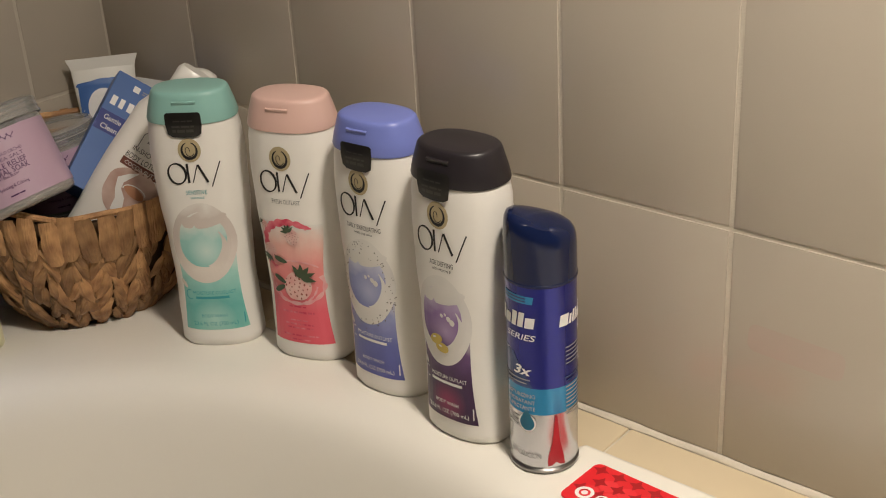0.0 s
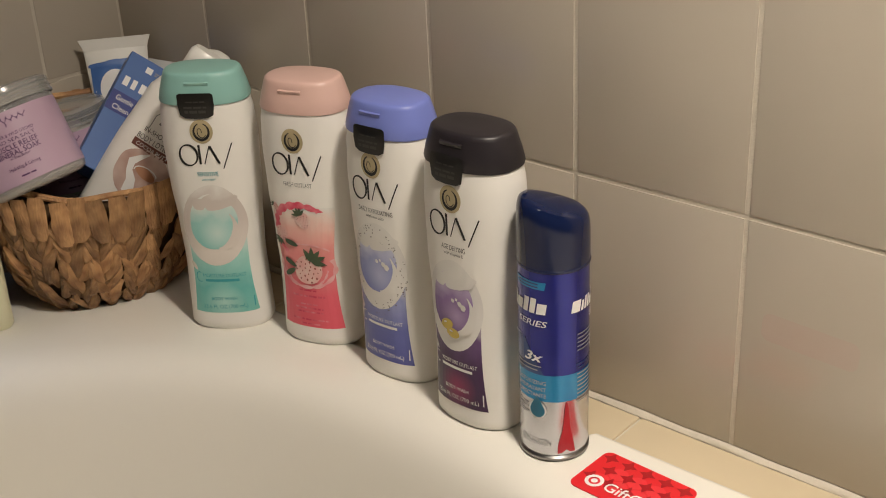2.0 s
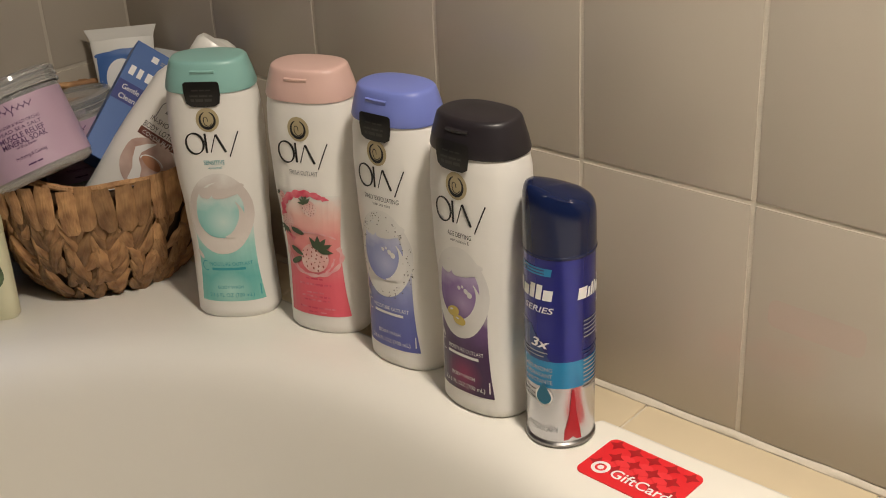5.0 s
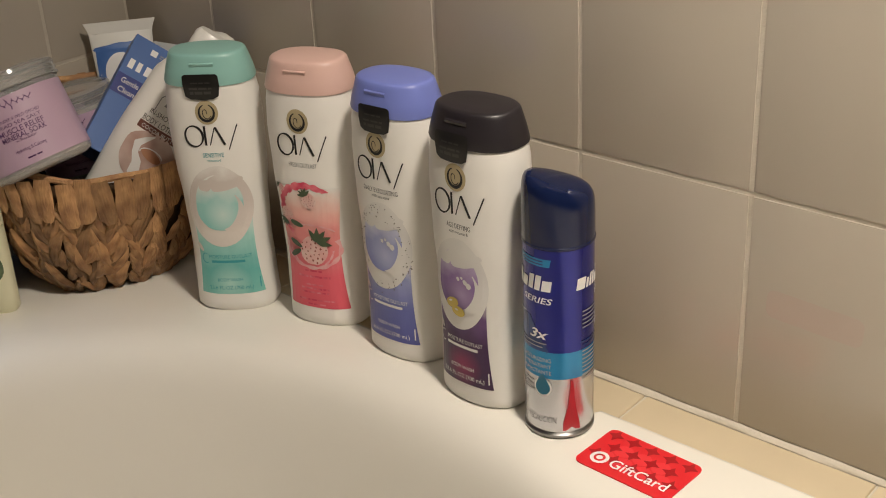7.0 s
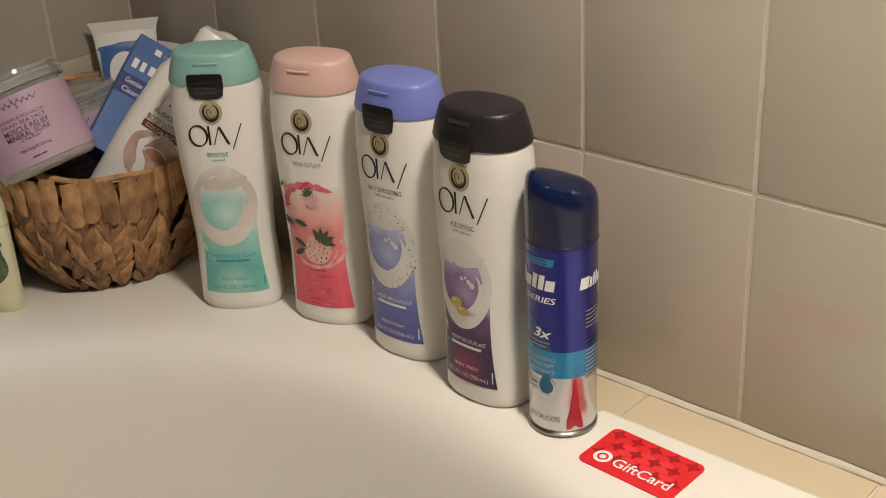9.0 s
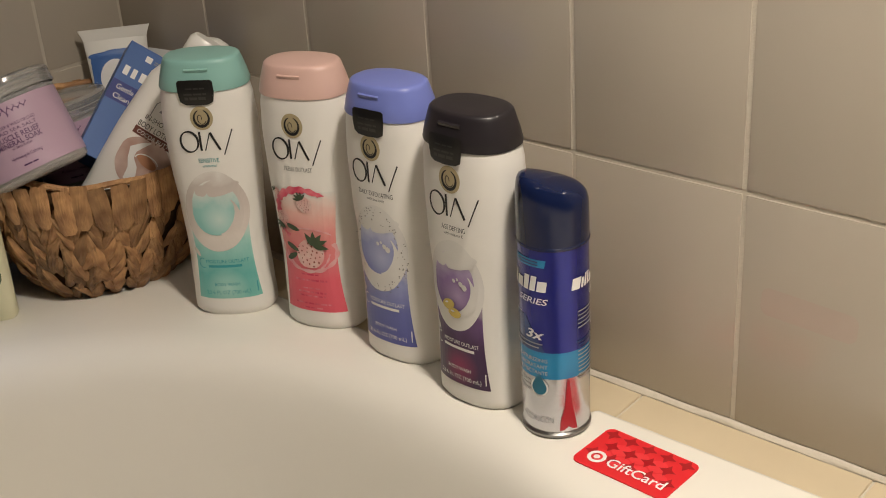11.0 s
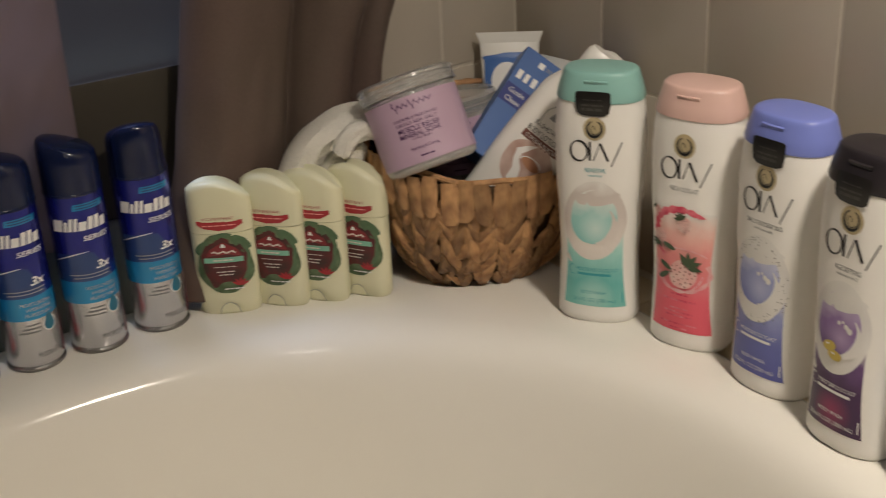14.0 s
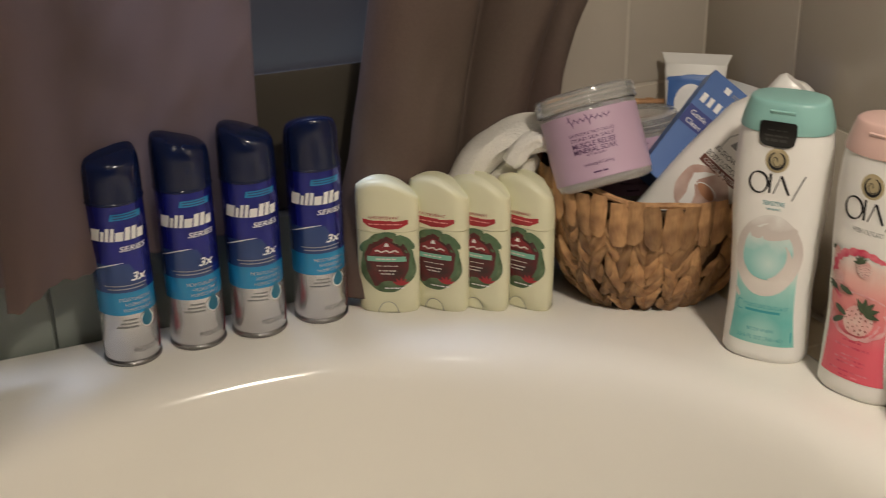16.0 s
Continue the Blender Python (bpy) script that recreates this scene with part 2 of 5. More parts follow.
PALE = (0.80, 0.78, 0.74)
M["teal"] = shaded_print("aqua_panel_print", [(0.012, (0.22, 0.56, 0.49)), (0.045, (0.14, 0.47, 0.44)), (0.08, (0.36, 0.66, 0.60)), (0.11, PALE)], spot=((0.0, 0.030), 0.022, (0.42, 0.68, 0.61)))
M["pale_teal"] = shaded_print("aqua_pool_print", [(0.085, (0.24, 0.56, 0.53)), (0.114, (0.32, 0.62, 0.59)), (0.129, (0.66, 0.75, 0.71)), (0.142, PALE)], spot=((0.002, 0.103), 0.019, (0.60, 0.76, 0.72)))
M["indigo"] = shaded_print("indigo_panel_print", [(0.012, (0.075, 0.085, 0.34)), (0.05, (0.13, 0.15, 0.43)), (0.08, (0.30, 0.33, 0.60)), (0.11, PALE)])
M["peri"] = shaded_print("periwinkle_pool_print", [(0.085, (0.17, 0.20, 0.50)), (0.114, (0.28, 0.31, 0.60)), (0.129, (0.60, 0.62, 0.76)), (0.142, PALE)], spot=((0.002, 0.103), 0.019, (0.46, 0.49, 0.70)))
M["plum"] = shaded_print("plum_panel_print", [(0.012, (0.045, 0.014, 0.055)), (0.06, (0.06, 0.020, 0.085)), (0.085, (0.16, 0.08, 0.22)), (0.11, PALE)], spot=((-0.002, 0.036), 0.020, (0.30, 0.03, 0.11)))
M["violet"] = shaded_print("violet_pool_print", [(0.085, (0.11, 0.05, 0.20)), (0.114, (0.24, 0.13, 0.38)), (0.129, (0.52, 0.42, 0.62)), (0.142, PALE)], spot=((0.002, 0.103), 0.019, (0.44, 0.32, 0.54)))
M["rose"] = shaded_print("rose_panel_print", [(0.012, (0.78, 0.10, 0.15)), (0.05, (0.80, 0.12, 0.17)), (0.072, (0.80, 0.20, 0.23))])
M["rose_light"] = shaded_print("light_rose_panel_print", [(0.068, (0.80, 0.20, 0.23)), (0.095, (0.80, 0.27, 0.26)), (0.118, (0.84, 0.48, 0.42)), (0.132, (0.84, 0.66, 0.60)), (0.1415, PALE)])
M["cream"] = shaded_print("cream_ring_print", [(0.064, (0.70, 0.64, 0.59)), (0.085, (0.76, 0.70, 0.65)), (0.115, (0.64, 0.57, 0.53)), (0.138, (0.62, 0.56, 0.52)), (0.151, PALE)])
M["milk"] = shaded_print("milky_ring_print", [(0.064, (0.74, 0.72, 0.69)), (0.09, (0.80, 0.78, 0.75)), (0.125, (0.72, 0.70, 0.68)), (0.151, PALE)])


# ---- mesh helpers ----
def part(name, bm, mat, parent=None, label="", smooth=False):
    bmesh.ops.recalc_face_normals(bm, faces=bm.faces)
    me = bpy.data.meshes.new(name)
    bm.to_mesh(me)
    bm.free()
    me.materials.append(M[mat] if isinstance(mat, str) else mat)
    if smooth:
        for p in me.polygons:
            p.use_smooth = True
        me.set_sharp_from_angle(angle=radians(40))
    ob = new(name, me)
    if parent is not None:
        ob.parent = parent
    if label:
        ob["label"] = label
    return ob


def loose(name, verts, faces, mat, parent=None, label="", smooth=True):
    me = bpy.data.meshes.new(name)
    me.from_pydata([tuple(v) for v in verts], [], faces)
    me.materials.append(M[mat])
    if smooth:
        for p in me.polygons:
            p.use_smooth = True
    ob = new(name, me)
    if parent is not None:
        ob.parent = parent
    if label:
        ob["label"] = label
    return ob


def thing(name, m, label, category, group="", kind=""):
    ob = new(name)
    ob.empty_display_size = 0.02
    ob.matrix_world = m
    return tagged(ob, label, category, group, kind)


def add_box(bm, x0, x1, y0, y1, z0, z1, bevel=0.0, segments=2):
    r = bmesh.ops.create_cube(bm, size=1)
    vs = r["verts"]
    for v in vs:
        v.co = Vector(((x0 + x1) / 2 + v.co.x * (x1 - x0), (y0 + y1) / 2 + v.co.y * (y1 - y0), (z0 + z1) / 2 + v.co.z * (z1 - z0)))
    if bevel:
        bmesh.ops.bevel(bm, geom=list({e for v in vs for e in v.link_edges}), offset=bevel, segments=segments, affect="EDGES", profile=0.5)
    return bm


def box(*a, **k):
    return add_box(bmesh.new(), *a, **k)


def loft(rings, cap_bottom=True, cap_top=True):
    """A bmesh through closed rings of equal length."""
    bm = bmesh.new()
    rows = [[bm.verts.new(p) for p in ring] for ring in rings]
    n = len(rows[0])
    for a, b in zip(rows, rows[1:]):
        for i in range(n):
            bm.faces.new((a[i], a[(i + 1) % n], b[(i + 1) % n], b[i]))
    if cap_bottom:
        bm.faces.new(list(reversed(rows[0])))
    if cap_top:
        bm.faces.new(rows[-1])
    return bm


def oval(a, b, z, n=40, power=2.4, cx=0.0, cy=0.0, tilt=0.0):
    out = []
    for i in range(n):
        t = 2 * math.pi * i / n
        c, s = math.cos(t), math.sin(t)
        x = a * math.copysign(abs(c) ** (2 / power), c)
        y = b * math.copysign(abs(s) ** (2 / power), s)
        out.append((cx + x, cy + y, z + tilt * x))
    return out


def lathe(profile, n=36):
    return [oval(max(r, 1e-4), max(r, 1e-4), z, n, 2.0) for r, z in profile]


def lerp(table, z):
    if z <= table[0][0]:
        return table[0][1:]
    for (z0, *p), (z1, *q) in zip(table, table[1:]):
        if z <= z1:
            k = (z - z0) / (z1 - z0)
            k = k * k * (3 - 2 * k)
            return [u + (w - u) * k for u, w in zip(p, q)]
    return table[-1][1:]


class Oval:
    """The front of an oval body; u runs across in metres, v is the height."""

    def __init__(self, table, power=2.4):
        self.table, self.power = table, power

    def at(self, u, v, off):
        a, b = lerp(self.table, v)
        q = min(abs(u) / a, 0.985)
        y = -b * (1 - q ** self.power) ** (1 / self.power)
        d = 1e-4
        q2 = min(abs(abs(u) + d) / a, 0.9852)
        y2 = -b * (1 - q2 ** self.power) ** (1 / self.power)
        slope = (y2 - y) / d * (1 if u >= 0 else -1)
        nrm = Vector((slope, -1, 0)).normalized()
        return Vector((u, y, v)) + nrm * off


class Round:
    """A cylinder of radius r; u runs round it in metres from the front, v is the height."""

    def __init__(self, r):
        self.r = r

    def at(self, u, v, off):
        t = u / self.r
        return Vector(((self.r + off) * math.sin(t), -(self.r + off) * math.cos(t), v))


class Flat:
    """A plane facing -y."""

    def __init__(self, y=0.0, lift=0.0):
        self.y, self.lift = y, lift

    def at(self, u, v, off):
        return Vector((u, self.y - off, v + self.lift))


class Top:
    """A plane facing up."""

    def __init__(self, z=0.0):
        self.z = z

    def at(self, u, v, off):
        return Vector((u, v, self.z + off))


def patch(surf, pts, off, rings=4, centre=None):
    """A print that fills a star-shaped outline on a surface."""
    cx = centre[0] if centre else sum(p[0] for p in pts) / len(pts)
    cy = centre[1] if centre else sum(p[1] for p in pts) / len(pts)
    bm = bmesh.new()
    mid = bm.verts.new(surf.at(cx, cy, off))
    rows = []
    for k in range(1, rings + 1):
        f = k / rings
        rows.append([bm.verts.new(surf.at(cx + (x - cx) * f, cy + (y - cy) * f, off)) for x, y in pts])
    n = len(pts)
    for i in range(n):
        bm.faces.new((mid, rows[0][i], rows[0][(i + 1) % n]))
        for a, b in zip(rows, rows[1:]):
            bm.faces.new((a[i], b[i], b[(i + 1) % n], a[(i + 1) % n]))
    return bm


def sheet(surf, left, right, v0, v1, off, nu=10, nv=14, onto=None):
    """A print between two side lines, each a function of the height."""
    bm = onto or bmesh.new()
    rows = []
    for j in range(nv + 1):
        v = v0 + (v1 - v0) * j / nv
        l, r = left(v), right(v)
        rows.append([bm.verts.new(surf.at(l + (r - l) * i / nu, v, off)) for i in range(nu + 1)])
    for a, b in zip(rows, rows[1:]):
        for i in range(nu):
            bm.faces.new((a[i], a[i + 1], b[i + 1], b[i]))
    return bm


def ellipse(cx, cy, a, b, n=28, turn=0.0, wobble=0.0, seed=0):
    rnd = random.Random(seed)
    ph = [rnd.uniform(0, 6.28) for _ in range(3)]
    out = []
    for i in range(n):
        t = 2 * math.pi * i / n
        k = 1 + wobble * (math.sin(3 * t + ph[0]) + 0.7 * math.sin(5 * t + ph[1]) + 0.4 * math.sin(8 * t + ph[2])) / 2
        x, y = a * k * math.cos(t), b * k * math.sin(t)
        c, s = math.cos(turn), math.sin(turn)
        out.append((cx + x * c - y * s, cy + x * s + y * c))
    return out


def stroke(surf, pts, widths, off, onto=None):
    """A ribbon of print along a line."""
    bm = onto or bmesh.new()
    rows = []
    for i, (x, y) in enumerate(pts):
        x0, y0 = pts[max(i - 1, 0)]
        x1, y1 = pts[min(i + 1, len(pts) - 1)]
        d = math.hypot(x1 - x0, y1 - y0) or 1
        nx, ny = -(y1 - y0) / d, (x1 - x0) / d
        w = (widths[i] if isinstance(widths, (list, tuple)) else widths) / 2
        rows.append((bm.verts.new(surf.at(x - nx * w, y - ny * w, off)), bm.verts.new(surf.at(x + nx * w, y + ny * w, off))))
    for (a, b), (c, d) in zip(rows, rows[1:]):
        bm.faces.new((a, c, d, b))
    return bm


def arc(cx, cy, a, b, t0, t1, n=20):
    return [(cx + a * math.cos(radians(t0 + (t1 - t0) * i / n)), cy + b * math.sin(radians(t0 + (t1 - t0) * i / n))) for i in range(n + 1)]


def bars(surf, rows, off, seed=1):
    """Lines of writing too small to read, as plain short bars: rows of centre, height, width, thickness."""
    rnd = random.Random(seed)
    bm = bmesh.new()
    for cx, cy, w, h in rows:
        x = cx - w / 2
        while x < cx + w / 2 - 0.001:
            l = min(rnd.uniform(0.003, 0.008), cx + w / 2 - x)
            sheet(surf, lambda v: x, lambda v: x + l, cy - h / 2, cy + h / 2, off, 3, 1, onto=bm)
            x += l + 0.0012
    return bm


def writing(text, surf, cx, cy, height, off, slant=0.0, stretch=1.0, turn=0.0, bold=0.0, width=None):
    """Letters of the built-in font laid on a surface."""
    cu = bpy.data.curves.new("writing", "FONT")
    cu.body, cu.size, cu.align_x, cu.shear, cu.resolution_u, cu.offset = text, 1.0, "CENTER", slant, 3, bold
    ob = bpy.data.objects.new("writing", cu)
    scene.collection.objects.link(ob)
    bpy.context.view_layer.update()
    me = bpy.data.meshes.new_from_object(ob.evaluated_get(bpy.context.evaluated_depsgraph_get()))
    bpy.data.objects.remove(ob)
    bm = bmesh.new()
    bm.from_mesh(me)
    bpy.data.meshes.remove(me)
    xs = [v.co.x for v in bm.verts]
    k = height / 0.7
    kx = k * stretch if width is None else width / (max(xs) - min(xs))
    mid = (max(xs) + min(xs)) / 2
    c, s = math.cos(turn), math.sin(turn)
    for v in bm.verts:
        x, y = (v.co.x - mid) * kx, (v.co.y - 0.35) * k
        v.co = surf.at(cx + x * c - y * s, cy + x * s + y * c, off)
    return bm


# ---- the setting ----
WALL_X, BACK_Y, LEFT_Y, CEIL, FLOOR = 0.5, 1.022, 1.075, 1.9, -0.55
LEDGE_Z = -0.012
wall_east = part("wall_east", box(WALL_X + 0.0014, WALL_X + 0.12, -1.6, 1.2, FLOOR, CEIL), "grout")
tagged(wall_east, "tiled bathroom wall with pale grout joints", "wall", kind="structure")
wall_back = part("wall_north", box(0.30, WALL_X + 0.0014, BACK_Y + 0.0014, 1.2, FLOOR, CEIL), "grout")
tagged(wall_back, "short tiled wall beside the curtained window", "wall", kind="structure")

bmw = bmesh.new()
add_box(bmw, -1.5, 0.2985, LEFT_Y, 1.2, FLOOR, 0.25)
add_box(bmw, -1.5, -0.62, LEFT_Y, 1.2, 0.25, CEIL)
add_box(bmw, 0.22, 0.2985, LEFT_Y, 1.2, 0.25, CEIL)
add_box(bmw, -0.62, 0.22, LEFT_Y, 1.2, 1.3, CEIL)
add_box(bmw, -1.5, 0.2985, LEFT_Y - 0.0215, LEFT_Y - 0.0005, FLOOR, 0.0965)
wall_window = part("wall_window", bmw, "greenwall")
tagged(wall_window, "grey-green wall under the curtained window", "wall", kind="structure")
# added sheet: shade behind the curtains, put in as a dark colour
tagged(part("apron_shade", box(-0.80, 0.2985, LEFT_Y - 0.012, LEFT_Y - 0.001, 0.098, 0.2530, 0.003), "dark"), "wall under the window, coloured dark for the shade behind the curtains", "panel", kind="structure")
window = thing("window_1", pose(0, LEFT_Y - 0.018, 0), "dim frosted window behind taupe curtains at dusk", "window", kind="structure")
bmf = bmesh.new()
for x0, x1, z0, z1 in ((-0.62, -0.57, 0.2545, 1.3), (0.17, 0.22, 0.2545, 1.3), (-0.57, 0.17, 1.25, 1.3), (-0.22, -0.19, 0.2545, 1.25)):
    add_box(bmf, x0, x1, -0.012, 0.012, z0, z1, 0.003)
part("window_frame", bmf, "dark", window)
for x0, x1 in ((-0.57, -0.22), (-0.19, 0.17)):
    pane = part("pane", box(x0, x1, -0.003, 0.003, 0.2505, 1.25), glass, window)
    pane.visible_shadow = False
tagged(part("wall_west", box(-1.6, -1.5, -1.6, 1.2, FLOOR, CEIL), "wall"), "plain painted wall", "wall", kind="structure")
tagged(part("wall_south", box(-1.6, 0.62, -1.7, -1.6, FLOOR, CEIL), "wall"), "plain painted wall", "wall", kind="structure")
tagged(part("ceiling", box(-1.6, 0.62, -1.7, 1.2, CEIL, CEIL + 0.1), "wall"), "plain painted ceiling", "ceiling", kind="structure")
tagged(part("floor", box(-1.6, 0.62, -1.7, 1.2, FLOOR - 0.1, FLOOR), "floor"), "brown tiled floor", "floor", kind="structure")
ground = part("ground", box(-60, 60, 1.3, 120, FLOOR - 0.4, FLOOR - 0.3), "dark")
tagged(ground, "dark ground outside the window", "ground", kind="structure")


# ---- bathtub: flat rim, round basin ----
BC, BR = Vector((-0.10, 0.462)), 0.464
OUT = (-0.85, 0.443, -0.52, 1.045)


def outer(t):
    """Where the ray at angle t from the basin's middle meets the rim's outer edge."""
    dx, dy = math.cos(t), math.sin(t)
    ks = []
    if dx > 1e-6:
        y = BC.y + (OUT[1] - BC.x) / dx * dy
        k = min(max((y - 0.333) / 0.008, 0), 1)
        ks.append((OUT[1] - 0.016 * k * k * (3 - 2 * k) - BC.x) / dx)
    if dx < -1e-6:
        ks.append((OUT[0] - BC.x) / dx)
    if dy > 1e-6:
        ks.append((OUT[3] - BC.y) / dy)
    if dy < -1e-6:
        ks.append((OUT[2] - BC.y) / dy)
    return min(ks)


def basin(t, k):
    c, s = math.cos(t), math.sin(t)
    return Vector((BC.x + BR * k * math.copysign(abs(c) ** 0.94, c), BC.y + BR * k * math.copysign(abs(s) ** 0.94, s)))


NT = 240
angles = sorted({math.atan2(0.330 + 0.001 * i - BC.y, OUT[1] - BC.x) % (2 * math.pi) for i in range(14)} | {2 * math.pi * i / NT for i in range(NT)} | {math.atan2(y - BC.y, x - BC.x) % (2 * math.pi) for x in OUT[:2] for y in OUT[2:]})
rings = []
for drop in (-0.5, -0.012, -0.004, -0.001, 0.0):
    inset = {-0.5: 0.0, -0.012: 0.0, -0.004: 0.001, -0.001: 0.0035, 0.0: 0.008}[drop]
    rings.append([(BC.x + (outer(t) - inset) * math.cos(t), BC.y + (outer(t) - inset) * math.sin(t), drop) for t in angles])
for k, z in ((1.065, 0.0), (1.05, -0.0002), (1.035, -0.0009), (1.02, -0.0022), (1.005, -0.0042), (0.992, -0.0072), (0.98, -0.0116), (0.969, -0.0175), (0.958, -0.0255), (0.947, -0.037), (0.935, -0.054), (0.915, -0.09), (0.89, -0.14), (0.86, -0.205), (0.82, -0.28), (0.77, -0.335), (0.70, -0.37), (0.58, -0.388), (0.4, -0.395), (0.2, -0.397)):
    rings.append([(*basin(t, k), z) for t in angles])
tub = thing("bathtub", pose(0, 0, 0), "glossy white acrylic bathtub with a round basin and flat rim", "bathtub")
part("rim", loft(rings[:6], False, False), "acrylic", tub, "flat white rim", smooth=True)
part("basin", loft(rings[5:], False, True), "acrylic", tub, "deep round basin", smooth=True)


# ---- body wash bottles ----
TALL = Matrix.Diagonal((0.985, 1.18, 1.022, 1))
BODY = [(0.0, 0.0385, 0.0225), (0.004, 0.0415, 0.0245), (0.03, 0.0405, 0.025), (0.07, 0.0393, 0.025), (0.11, 0.0408, 0.0255), (0.15, 0.0438, 0.026),
        (0.19, 0.0450, 0.026), (0.215, 0.0435, 0.0255), (0.2275, 0.0412, 0.0246)]
FRONT = Oval(BODY)


def panel_left(v):
    return -0.0315 + 0.004 * math.sin(min(max((v - 0.015) / 0.11, 0), 1) * math.pi)


def panel_right(v):
    return 0.0325 - 0.0045 * math.sin(min(max((v - 0.015) / 0.12, 0), 1) * math.pi)


def wordmark(parent):
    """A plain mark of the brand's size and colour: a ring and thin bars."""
    n = 32
    bm = stroke(FRONT, arc(-0.0150, 0.1805, 0.0086, 0.0098, 0, 360, n), [0.0010 + 0.0014 * abs(math.cos(2 * math.pi * i / n - 0.5)) for i in range(n + 1)], 0.0005)
    for (x0, y0), (x1, y1), w in (((-0.0042, 0.1718), (-0.0042, 0.1902), 0.0021), ((-0.0005, 0.1718), (0.0055, 0.1890), 0.0010), ((0.0058, 0.1890), (0.0135, 0.1718), 0.0022),
                                  ((0.0262, 0.1905), (0.0165, 0.1668), 0.0011)):
        stroke(FRONT, [(x0 + (x1 - x0) * i / 6, y0 + (y1 - y0) * i / 6) for i in range(7)], w, 0.0005, bm)
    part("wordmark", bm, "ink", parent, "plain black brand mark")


def bottle(m, cap_mat, cap_words, variant, words, sub, seal, label, narrow=0.0):
    b = thing("body_wash_bottle", m, label, "bottle", "row of body wash bottles")
    zs = [0, 0.0015, 0.004, 0.01] + [0.02 + 0.0075 * i for i in range(28)]
    zs = [z for z in zs if z < 0.2275] + [0.2275]
    part("body", loft([oval(*lerp(BODY, z), z, 48) for z in zs]), "hdpe", b, smooth=True)
    rings = []
    for z, a, d in ((0.2265, 0.0395, 0.0235), (0.2265, 0.0424, 0.0256), (0.2285, 0.0428, 0.0259), (0.238, 0.0405, 0.0243), (0.2495, 0.0368, 0.0219), (0.2522, 0.0358, 0.0212),
                    (0.2536, 0.0343, 0.0202), (0.2542, 0.031, 0.018), (0.2546, 0.015, 0.009)):
        rings.append(oval(a, d, z, 48))
    cap = part("cap", loft(rings), cap_mat, b, cap_words, smooth=True)
    CAPS = Oval([(0.2265, 0.0426, 0.0257), (0.2285, 0.0428, 0.0259), (0.238, 0.0408, 0.0245), (0.2475, 0.0378, 0.0225), (0.2515, 0.0358, 0.0212)])
    bm = bmesh.new()
    lip = [[CAPS.at(u, 0.2462 + dz, off) for u in [-0.011 + 0.0022 * i for i in range(11)]] for dz, off in ((0.0012, 0.0002), (0.0004, 0.0016), (-0.0012, 0.0010), (-0.0022, 0.0001))]
    rows = [[bm.verts.new(p) for p in r] for r in lip]
    for a, c in zip(rows, rows[1:]):
        for i in range(10):
            bm.faces.new((a[i], a[i + 1], c[i + 1], c[i]))
    part("thumb_lip", bm, cap_mat, cap, smooth=True)
    part("emblem", patch(FRONT, ellipse(0, 0.2028, 0.0108, 0.0112), 0.0004, 3), "gold", b, "round gold emblem")
    bm = stroke(FRONT, arc(0, 0.2028, 0.0070, 0.0076, -250, 70, 28), [0.0008 + 0.0018 * math.sin(math.pi * i / 28) for i in range(29)], 0.0007)
    stroke(FRONT, arc(0.0004, 0.2024, 0.0040, 0.0052, 150, 330, 14), 0.0007, 0.0007, bm)
    stroke(FRONT, [(-0.0030, 0.2052), (-0.0014, 0.2058), (0.0, 0.2048), (0.0004, 0.2016)], 0.0007, 0.0007, bm)
    part("emblem_ring", bm, "ink", b)
    wordmark(b)
    ink = {"sensitive": "tealink", "berry": "greyink", "salt": "ink", "age": "ink"}[variant]
    part("variant_name", writing(words, FRONT, 0.001, 0.1623, 0.0042, 0.0005, width=0.0022 * len(words)), ink, b, "printed words " + words)
    if sub:
        part("variant_line", writing(sub, FRONT, 0.001, 0.1572, 0.0026, 0.0005, width=0.0014 * len(sub)), ink, b)
    # artwork
    right = lambda v: panel_right(v) - narrow  # noqa: E731
    if variant != "berry":
        base, inner, ring, dark = {"sensitive": ("teal", "pale_teal", "cream", "tealink"), "salt": ("indigo", "peri", "milk", "white"), "age": ("plum", "violet", "milk", "white")}[variant]
        part("label_panel", sheet(FRONT, panel_left, right, 0.0190, 0.100, 0.0003, 12, 14), base, b)
        mid = -0.5 * narrow
        part("swirl", patch(FRONT, ellipse(mid, 0.1105, 0.0308 - 0.5 * narrow, 0.0412, 40, -0.10, 0.012, 4), 0.0006, 6), ring, b, "creamy swirl print")
        part("swirl_centre", patch(FRONT, ellipse(mid - 0.0005, 0.1145, 0.0228 - 0.4 * narrow, 0.0285, 34, -0.15, 0.03, 7), 0.0009, 5), inner, b, "soft coloured pool print")
        part("swirl_foam", patch(FRONT, ellipse(mid + 0.007, 0.1355, 0.0165, 0.0085, 34, 0.1, 0.16, 8), 0.0011, 4), ring, b, "pale foam print")
        part("swirl_foam", patch(FRONT, ellipse(mid - 0.010, 0.1330, 0.0085, 0.0055, 24, 0.3, 0.18, 3), 0.0011, 3), ring, b)
        tail = arc(mid + 0.0035, 0.1085, 0.0165, 0.0205, -95, 42, 22)
        part("swirl_curl", stroke(FRONT, tail, [0.0010 + 0.0068 * math.sin(math.pi * (i / 22) ** 0.8) ** 1.4 for i in range(23)], 0.0012), ring, b)
